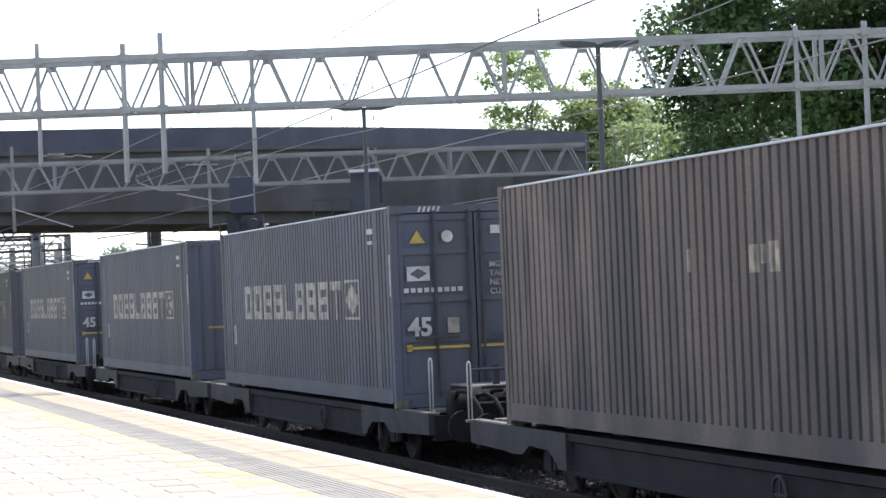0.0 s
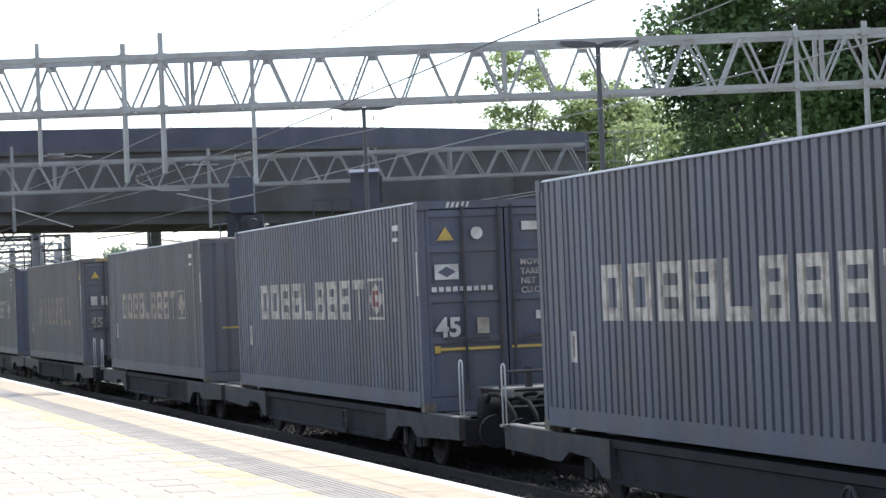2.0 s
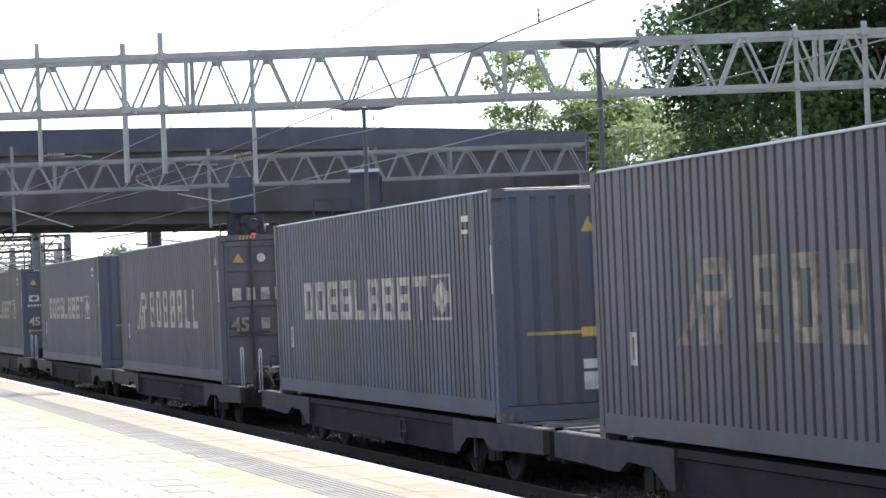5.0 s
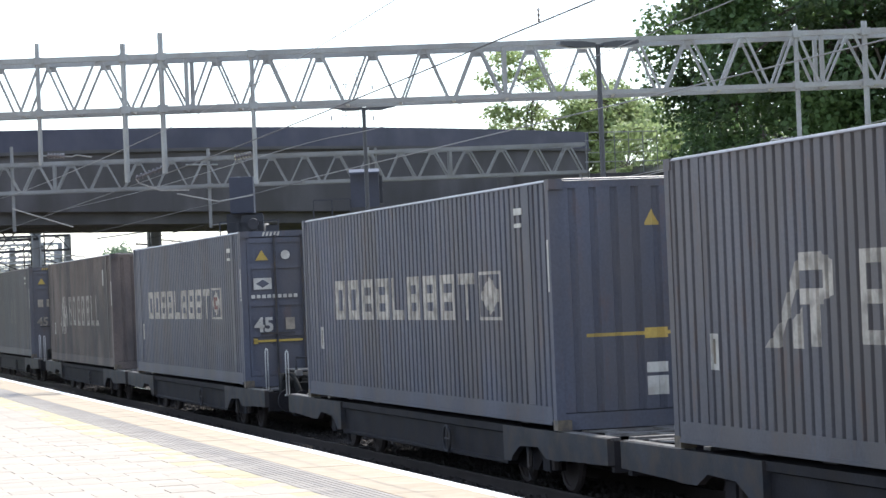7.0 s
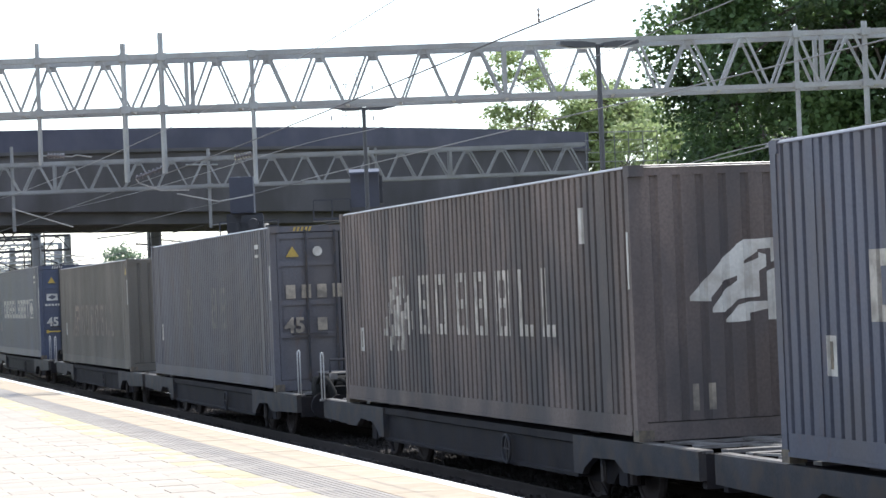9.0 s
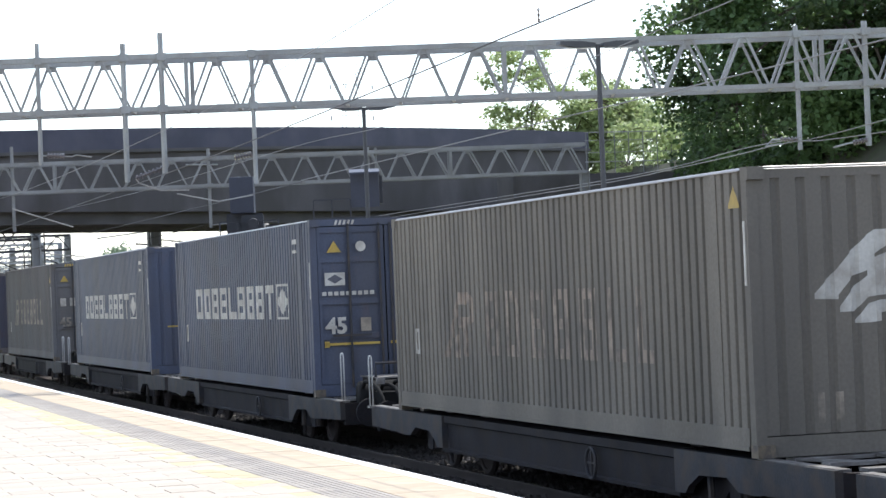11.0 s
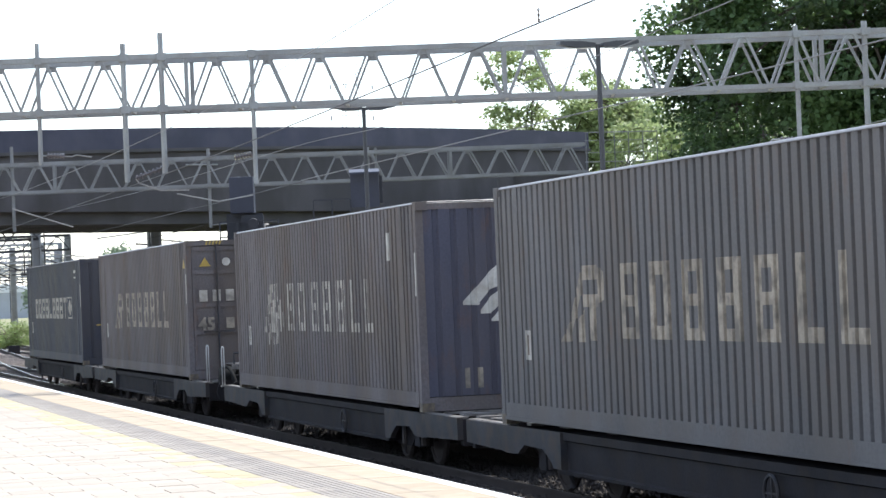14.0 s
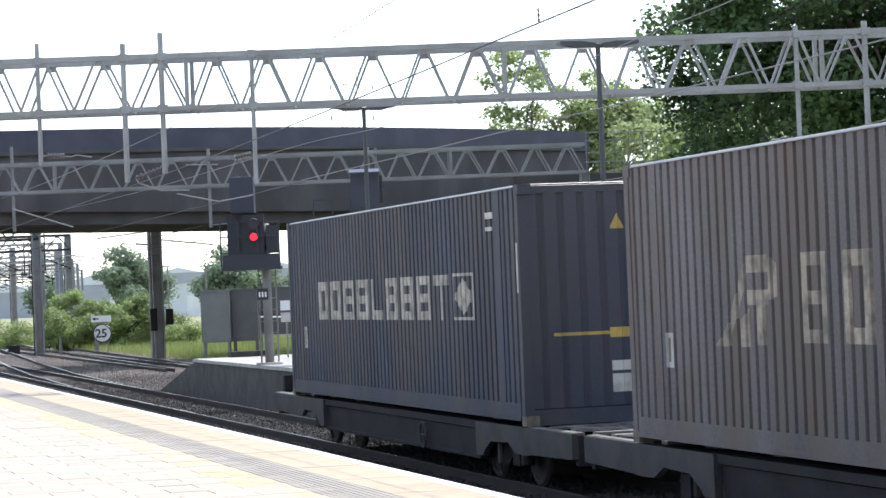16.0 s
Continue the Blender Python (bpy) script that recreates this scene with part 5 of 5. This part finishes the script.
part("rail", tube(B(), [(-70.5, 13.62, 1.45), (-60.9, 13.62, 1.45)], 0.02, 6), GALV_DARK, rl)

# ---- speed sign ----
sg = thing("speed_sign", "round white 25 speed sign with an arrow plate", "speed sign", (-136.0, 18.03, -0.35), -15)
part("post", tube(B(), [(-0.05, -0.25, 0), (-0.05, -0.25, 1.9)], 0.035, 8), GALV_DARK, sg)
part("post", tube(B(), [(-0.05, 0.25, 0), (-0.05, 0.25, 1.9)], 0.035, 8), GALV_DARK, sg)
dsc = part("disc", disc(B(), (0, 0, 1.26), 0.49, "x", 0.03, 28), SIGN_WHITE, sg)
part("rim", ring(B(), (0.02, 0, 1.26), 0.46, "x", 0.032, 28), SIGN_BLACK, dsc)
o = part("number", text_mesh("25", 0.62, SIGN_BLACK, 0.012), SIGN_BLACK, sg, "black number 25")
o.matrix_local = Matrix.Translation((0.035, -0.36, 1.05)) @ pose(0, 0, 0, 0, 0, 90)
ap = part("arrow_plate", box(B(), -0.015, 0.015, -0.55, 0.48, 1.84, 2.16), SIGN_WHITE, sg)
part("arrow", prism(prism(B(), [(-0.5, 2.0), (-0.33, 2.09), (-0.33, 1.91)], "x", 0.018, 0.024), [(-0.33, 2.03), (-0.15, 2.03), (-0.15, 1.97), (-0.33, 1.97)], "x", 0.018, 0.024), SIGN_BLACK, ap)

# ---- masts and gantries beyond the bridge ----
far_mast = thing("line_mast", "grey steel mast beyond the bridge", "mast", (-117.4, 18.1, -0.42), 0, "masts beyond the bridge")
bm = B()
box(bm, -0.22, 0.22, -0.24, -0.16, 0, 7.6), box(bm, -0.22, 0.22, 0.16, 0.24, 0, 7.6), box(bm, -0.02, 0.02, -0.16, 0.16, 0, 7.6)
part("column", bm, GALV, far_mast)
part("footing", box(B(), -0.4, 0.4, -0.4, 0.4, -0.1, 0.18), CONCRETE, far_mast)
part("down_pipe", tube(B(), [(0.26, -0.3, 0), (0.26, -0.3, 6.5)], 0.035, 6), STEEL_DARK, far_mast)
part("arm", tube(B(), [(0, -0.2, 6.0), (0, -2.6, 5.75)], 0.035, 6), GALV, far_mast)
part("arm", tube(B(), [(0, 0.2, 5.6), (0, 2.6, 5.3)], 0.035, 6), GALV, far_mast)
insulator(far_mast, (0, -0.3, 5.4), (0, -0.9, 5.45), 0.08, 5)
for x, y, s in ((-137.8, 15.0, 0.8), (-200, 22.1, 0.9), (-205, 24.7, 0.8), (-215, 21.5, 0.9)):
    m = copy_thing(far_mast, pose(x, y, -0.42) @ pose(0, 0, 0, 0, 0, random.uniform(-6, 6)))
part("switch_box", box(B(), 0.22, 0.42, -0.42, -0.12, 1.55, 2.55), STEEL_DARK, far_mast)
part("switch_box", box(B(), 0.22, 0.42, 0.28, 0.60, 1.8, 2.5), STEEL_DARK, far_mast)
part("conduit", tube(B(), [(0.30, -0.36, 0), (0.30, -0.36, 7.2)], 0.07, 8), GALV, far_mast)
for x, y0, y1 in ((-139, 3, 15.2), (-168, 4, 20.3), (-190, 5, 22.4), (-215, 8, 25.0), (-240, 8, 27.9), (-262, 8, 32), (-290, 12, 36), (-318, 14, 39), (-350, 16, 44), (-390, 18, 49)):
    # nearer gantries darkened as backlit, farther ones paled for haze
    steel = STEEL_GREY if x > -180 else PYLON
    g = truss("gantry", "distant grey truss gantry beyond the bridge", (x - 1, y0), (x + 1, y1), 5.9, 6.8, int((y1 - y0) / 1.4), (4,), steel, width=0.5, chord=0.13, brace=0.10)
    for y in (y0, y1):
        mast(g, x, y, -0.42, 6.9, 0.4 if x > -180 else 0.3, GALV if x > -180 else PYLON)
    for k in range(int((y1 - y0) / 3.2)):
        y = y0 + 2 + k * 3.2
        part("drop_tube", tube(B(), [(x + 0.3, y, 4.6), (x + 0.3, y, 7.0)], 0.05, 6), STEEL_DARK, g)
        part("registration_arm", tube(B(), [(x + 0.3, y, 5.4), (x + 0.3, y + 1.6, 4.7)], 0.04, 6), STEEL_DARK, g)
        part("registration_arm", tube(B(), [(x + 0.3, y, 4.95), (x + 0.3, y - 1.4, 5.0)], 0.035, 6), STEEL_DARK, g)
        part("insulator", tube(B(), [(x + 0.3, y - 0.2, 5.0), (x + 0.3, y - 0.7, 5.0)], 0.09, 8), STEEL_DARK, g)
for k in range(30):     # cross-span and feeder wires between the far gantries
    x0, x1 = -150 - 9 * k, -180 - 10 * k
    ya, yb = 6 + (k * 7 % 9), 14 + (k * 5 % 13)
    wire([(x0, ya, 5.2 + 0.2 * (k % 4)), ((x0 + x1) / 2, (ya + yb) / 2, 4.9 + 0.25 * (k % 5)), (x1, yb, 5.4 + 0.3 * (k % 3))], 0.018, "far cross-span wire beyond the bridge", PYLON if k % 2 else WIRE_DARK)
for k in range(4):
    solid("marker_post", box(B(), -0.06, 0.06, -0.06, 0.06, 0, 1.15), GALV_DARK, "short grey lineside marker post", "marker post", (-138 - k * 2.5, (16.1, 15.2, 18.6, 22.6)[k], -0.42), "lineside marker posts")
solid("point_box", prism(B(), [(-0.3, 0), (0.3, 0), (0.2, 0.75), (-0.2, 0.75)], "y", -0.3, 0.3), STEEL_DARK, "small dark lineside box", "lineside box", (-146, 14.5, -0.42))

# ---- far shed, band of distant buildings, pylon ----
shed = thing("warehouse", "pale grey warehouse far beyond the railway", "warehouse", (-430, 68, -0.42), -15)
part("wall", box(B(), -12, 0, -9.5, 9.5, 0, 5.6), SHED, shed)
part("roof", prism(B(), [(-10.2, 5.6), (10.2, 5.6), (6, 7.2), (-6, 7.2)], "x", -12.4, 0.4), SHED_ROOF, shed)
part("door", box(B(), 0.0, 0.1, 3.0, 7.5, 0, 3.4), SIGN_WHITE, shed)
for k in range(5):
    b = thing("distant_building", "hazy grey building on the horizon", "building", (-620 + k * 8, 60 + k * 19, -0.42), -14, "distant buildings")
    part("wall", box(B(), -12, 0, -9, 9, 0, 6 + (k * 5 % 4)), SHED_ROOF, b)
    part("roof", prism(B(), [(-9.4, 6 + (k * 5 % 4)), (9.4, 6 + (k * 5 % 4)), (0, 8.2 + (k * 5 % 4))], "x", -12.3, 0.3), SHED, b)
for x, y in ((-300, 47.5), (-310, 53.6)):
    o = thing("street_lamp", "slim grey lamp post in the distance", "street lamp", (x, y, -0.42), 0, "distant lamp posts")
    part("pole", tube(B(), [(0, 0, 0), (0, 0, 6.6)], 0.09, 6), GALV_DARK, o)
    part("lamp_head", box(B(), -0.2, 0.2, -0.7, 0.3, 6.6, 6.75), GALV_DARK, o)
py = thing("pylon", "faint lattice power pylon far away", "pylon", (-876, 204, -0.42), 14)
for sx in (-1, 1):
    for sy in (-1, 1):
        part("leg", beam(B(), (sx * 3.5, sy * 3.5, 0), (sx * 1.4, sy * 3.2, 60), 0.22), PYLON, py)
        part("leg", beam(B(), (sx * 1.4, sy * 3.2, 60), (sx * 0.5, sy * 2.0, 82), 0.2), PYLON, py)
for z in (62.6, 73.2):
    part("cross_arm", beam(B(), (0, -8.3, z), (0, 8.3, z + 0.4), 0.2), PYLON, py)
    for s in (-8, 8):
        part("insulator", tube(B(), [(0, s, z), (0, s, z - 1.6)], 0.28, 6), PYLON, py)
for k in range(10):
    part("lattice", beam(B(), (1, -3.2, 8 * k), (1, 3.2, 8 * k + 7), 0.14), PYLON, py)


# ---- plants ----
def foliage(name, clumps, count, size, seed):
    """Many small folded leaves in uneven clumps: centre, radii."""
    rnd = np.random.RandomState(seed)
    w = np.array([c[3] * c[4] * c[5] for c in clumps]) ** 0.75
    pick = rnd.choice(len(clumps), count, p=w / w.sum())
    cl = np.array(clumps)[pick]
    d = rnd.normal(size=(count, 3))
    d /= np.linalg.norm(d, axis=1)[:, None]
    r = rnd.uniform(0.2, 1.0, count) ** 0.5 * (1 + 0.35 * rnd.uniform(0, 1, count) ** 3)
    wob = 1 + 0.25 * np.sin(d[:, 0] * 5 + cl[:, 0]) * np.cos(d[:, 2] * 6 + cl[:, 1])
    p = cl[:, :3] + d * cl[:, 3:6] * (r * wob)[:, None]
    up = rnd.normal(size=(count, 3)) * 0.85 + np.array([0, 0, 1.0]) + d * 0.7     # most leaves face up and outwards
    a = np.cross(up, rnd.normal(size=(count, 3)))
    a /= np.linalg.norm(a, axis=1)[:, None]
    b = np.cross(a, up)
    b /= np.linalg.norm(b, axis=1)[:, None]
    s = size * rnd.uniform(0.6, 1.4, count)[:, None]
    v = np.stack([p - a * s * 0.5, p + b * s * 0.32, p + a * s * 0.5, p - b * s * 0.36], 1).reshape(-1, 3)
    me = bpy.data.meshes.new(name)
    me.from_pydata(v.tolist(), [], np.arange(count * 4).reshape(-1, 4).tolist())
    return me


def tree(label, at, height, clumps, count, size, leaf, seed, trunk=0.25, group="", category="tree", name="tree"):
    o = thing(name, label, category, at, 0, group)
    rnd = random.Random(seed)
    bm = B()
    pts = [(0, 0, -0.3)]
    for k in range(1, 6):
        pts.append((rnd.uniform(-0.25, 0.25) * k * 0.4, rnd.uniform(-0.25, 0.25) * k * 0.4, height * 0.8 * k / 5))
    tube(bm, pts, trunk, 9, trunk * 0.25)
    part("trunk", bm, BARK, o, smooth=True)
    for c in clumps:
        b = Vector(pts[2 + rnd.randrange(3)])
        e = Vector(c[:3])
        m = (b + e) / 2 + Vector((rnd.uniform(-0.3, 0.3), rnd.uniform(-0.3, 0.3), 0.25))
        part("limb", tube(B(), [b, m, e], trunk * 0.32, 6, 0.02), BARK, o)
    me = foliage("crown", clumps, count, size, seed)
    me.materials.append(leaf)
    part("crown", me, leaf, o)
    return o


def clumps_in(n, c, r, small, seed):
    rnd = random.Random(seed)
    out = []
    for _ in range(n):
        while True:
            d = Vector((rnd.uniform(-1, 1), rnd.uniform(-1, 1), rnd.uniform(-1, 1)))
            if d.length < 1:
                break
        s = small * rnd.uniform(0.6, 1.4)
        out.append((c[0] + d.x * r[0], c[1] + d.y * r[1], c[2] + d.z * r[2], s * 1.15, s * 1.15, s * 0.8))
    return out


tree("tall leafy green maple on the bank", (-84, 37.2, 6.2), 10, clumps_in(60, (0, 0, 4.4), (4.5, 5.6, 5.2), 1.2, 1), 40000, 0.25, LEAF, 1, 0.35, "trees on the bank")
tree("tall leafy green maple on the bank", (-78, 43.5, 6.2), 11, clumps_in(40, (0, 0, 4.6), (4.5, 5.5, 5.4), 1.6, 2), 30000, 0.26, LEAF, 2, 0.35, "trees on the bank")
tree("broad green tree overhanging the bank", (-92, 36.0, 6.0), 9, clumps_in(46, (0, 0, 4.6), (2.6, 3.4, 5.2), 0.85, 3), 15000, 0.21, LEAF, 3, 0.25, "trees on the bank")
tree("sparse birch with hanging sprays beside the bridge", (-123, 37.4, 6.9), 7.4, clumps_in(22, (0, 0, 4.6), (1.5, 1.9, 2.6), 0.5, 4), 4200, 0.2, LEAF_LIGHT, 4, 0.08, "trees on the bank")
tree("pale leafy birch beside the bridge", (-122, 40.9, 6.9), 6.8, clumps_in(34, (0, 0, 3.3), (2.2, 1.9, 3.1), 0.62, 9), 13000, 0.19, LEAF_LIGHT, 9, 0.10, "trees on the bank")
tree("thin pale birch beside the bridge", (-133, 45.6, 6.9), 5.4, clumps_in(30, (0, -0.6, 2.9), (1.6, 2.2, 2.7), 0.55, 5), 9000, 0.17, LEAF_LIGHT, 5, 0.07, "trees on the bank")
tree("sparse pale tree behind the railing", (-106, 39.5, 7.0), 4, clumps_in(26, (0, -0.6, 1.4), (2.2, 3.0, 1.9), 0.55, 8), 6500, 0.18, LEAF_LIGHT, 8, 0.12, "trees on the bank")
tree("small pale weed growing on the wing wall", (-99.0, 34.0, 6.72), 0.5, clumps_in(8, (0, 0, 0.18), (0.2, 0.34, 0.16), 0.12, 12), 260, 0.12, LEAF_LIGHT, 12, 0.012, "", "weed", "weed")
tree("low bush under the trees on the bank", (-100, 38.5, 7.0), 3, clumps_in(16, (0, 0, 1.0), (2.5, 3.5, 1.0), 0.6, 6), 3000, 0.2, LEAF_LIGHT, 6, 0.1, "bushes on the bank", "bush", "bush")
tree("low bush under the trees on the bank", (-88, 35.6, 5.6), 3, clumps_in(16, (0, 0, 0.8), (3.5, 2.5, 0.9), 0.8, 7), 7000, 0.2, LEAF, 7, 0.1, "bushes on the bank", "bush", "bush")
for k, (x, y, r, h, n) in enumerate(((-152, 18.4, 2.1, 3.2, 11000), (-150, 21.3, 2.1, 3.7, 11000), (-158, 20.0, 2.4, 4.3, 11000), (-140, 13.0, 1.2, 1.3, 0), (-149, 24.3, 1.3, 1.6, 4000), (-170, 16.6, 2.0, 2.2, 4000), (-185, 24.0, 2.5, 2.4, 5000), (-190, 29.5, 2.6, 2.2, 5000))):
    if n:
        tree("bright green bush beside the tracks", (x, y, -0.45), h * 0.8, clumps_in(34, (0, 0, h * 0.46), (r, r, h * 0.42), 0.42, 20 + k), n * 2, 0.12, LEAF_BUSH, 20 + k, 0.06, "bushes beside the tracks", "bush", "bush")
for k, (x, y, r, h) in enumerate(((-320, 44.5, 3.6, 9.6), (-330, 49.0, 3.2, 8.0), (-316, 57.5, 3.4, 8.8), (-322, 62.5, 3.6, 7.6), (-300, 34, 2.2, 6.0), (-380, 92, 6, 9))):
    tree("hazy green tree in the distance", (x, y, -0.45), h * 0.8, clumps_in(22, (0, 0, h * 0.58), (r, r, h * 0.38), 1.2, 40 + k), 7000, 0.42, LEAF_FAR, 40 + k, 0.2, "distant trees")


def grass(name, x0, x1, y0, y1, count, height, seed, label, material=GRASS):
    rnd = np.random.RandomState(seed)
    x, y = rnd.uniform(x0, x1, count), rnd.uniform(y0, y1, count)
    h, a = height * rnd.uniform(0.4, 1.3, count), rnd.uniform(0, math.pi, count)
    dx, dy = np.cos(a) * 0.03, np.sin(a) * 0.03
    lx, ly = rnd.normal(size=count) * 0.08, rnd.normal(size=count) * 0.08
    z = np.full(count, -0.44)
    v = np.stack([np.stack([x - dx, y - dy, z], 1), np.stack([x + dx, y + dy, z], 1), np.stack([x + lx, y + ly, z + h], 1)], 1).reshape(-1, 3)
    me = bpy.data.meshes.new(name)
    me.from_pydata(v.tolist(), [], np.arange(count * 3).reshape(-1, 3).tolist())
    me.materials.append(material)
    tagged(new(name, me), label, "grass", "", "stuff")


grass("long_grass", -200, -122, 18.6, 36, 60000, 0.6, 1, "long bright green grass beyond the tracks")
grass("long_grass", -122, -82, 18.8, 30, 30000, 0.5, 2, "long bright green grass beside the ramp")
grass("dry_weeds", -150, -100, 16.7, 18.8, 7000, 0.25, 3, "dry brown weeds in the ballast", GROUND)

def stones(name, x0, x1, y0, y1, count, size, seed, material, label, z=-0.17):
    rnd = np.random.RandomState(seed)
    c = np.stack([rnd.uniform(x0, x1, count), rnd.uniform(y0, y1, count), np.full(count, z) + rnd.uniform(-0.02, 0.03, count)], 1)
    r = size * rnd.uniform(0.5, 1.3, (count, 3))
    shape = np.array([(1, 0, 0), (-1, 0, 0), (0, 1, 0), (0, -1, 0), (0, 0, 1), (0, 0, -1)], float)
    v = c[:, None, :] + (shape[None] + rnd.uniform(-0.25, 0.25, (count, 6, 3))) * r[:, None, :]
    f = np.array([(0, 2, 4), (2, 1, 4), (1, 3, 4), (3, 0, 4), (2, 0, 5), (1, 2, 5), (3, 1, 5), (0, 3, 5)])
    me = bpy.data.meshes.new(name)
    me.from_pydata(v.reshape(-1, 3).tolist(), [], (f[None] + 6 * np.arange(count)[:, None, None]).reshape(-1, 3).tolist())
    me.materials.append(material)
    tagged(new(name, me), label, "ballast", "", "stuff")


stones("ballast_stones", -90, -28, 9.8, 10.75, 3500, 0.04, 4, STONE_DARK, "grey ballast stones in the middle of the track", -0.15)
stones("ballast_stones", -82, -28, 9.2, 11.7, 12000, 0.045, 1, STONE_DARK, "loose dark ballast stones between the rails")
stones("ballast_stones", -94, -77, 9.2, 15.8, 9000, 0.05, 5, STONE_MID, "sooty ballast stones around the junction rails")
stones("ballast_stones", -145, -92, 8.6, 18.9, 34000, 0.055, 2, STONE, "loose brown grey ballast stones between the far rails")

# ---- added wall behind the camera, unseen, darkens what faces that way ----
bm = box(B(), 20, 20.4, -16, 30, -0.42, 8)
solid("wall_behind", bm, WALL_DARK, "added dark wall, unseen, that cuts light from behind the viewer", "wall", kind="structure")

# ---- paving units ----
tiles("edge_slab", -93, 20, 4.86, 5.46, 0.9, 0.6, SLAB, pave, (-62, -16), 0.006, 0.003)
tiles("yellow_paver", -93, 20, 3.98, 4.38, 0.4, 0.2, PAVER_Y, pave, (-42, -18), 0.006, 0.004)
tiles("paving_block", -66, 10, -13.565, 3.98, 0.4, 0.605, PAVER, pave, (-37, -20.5), 0.0015, 0.008, True)


def motions():
    steps = [0.5 * k for k in range(33)]
    for i in range(len(STOCK)):
        walk(WAGONS[i], [(t, pose(train_at(i, t), TRACK_Y, 0)) for t in steps])
        walk(CONTAINERS[i], [(t, pose(train_at(i, t), TRACK_Y, 0.806)) for t in steps])


motions()
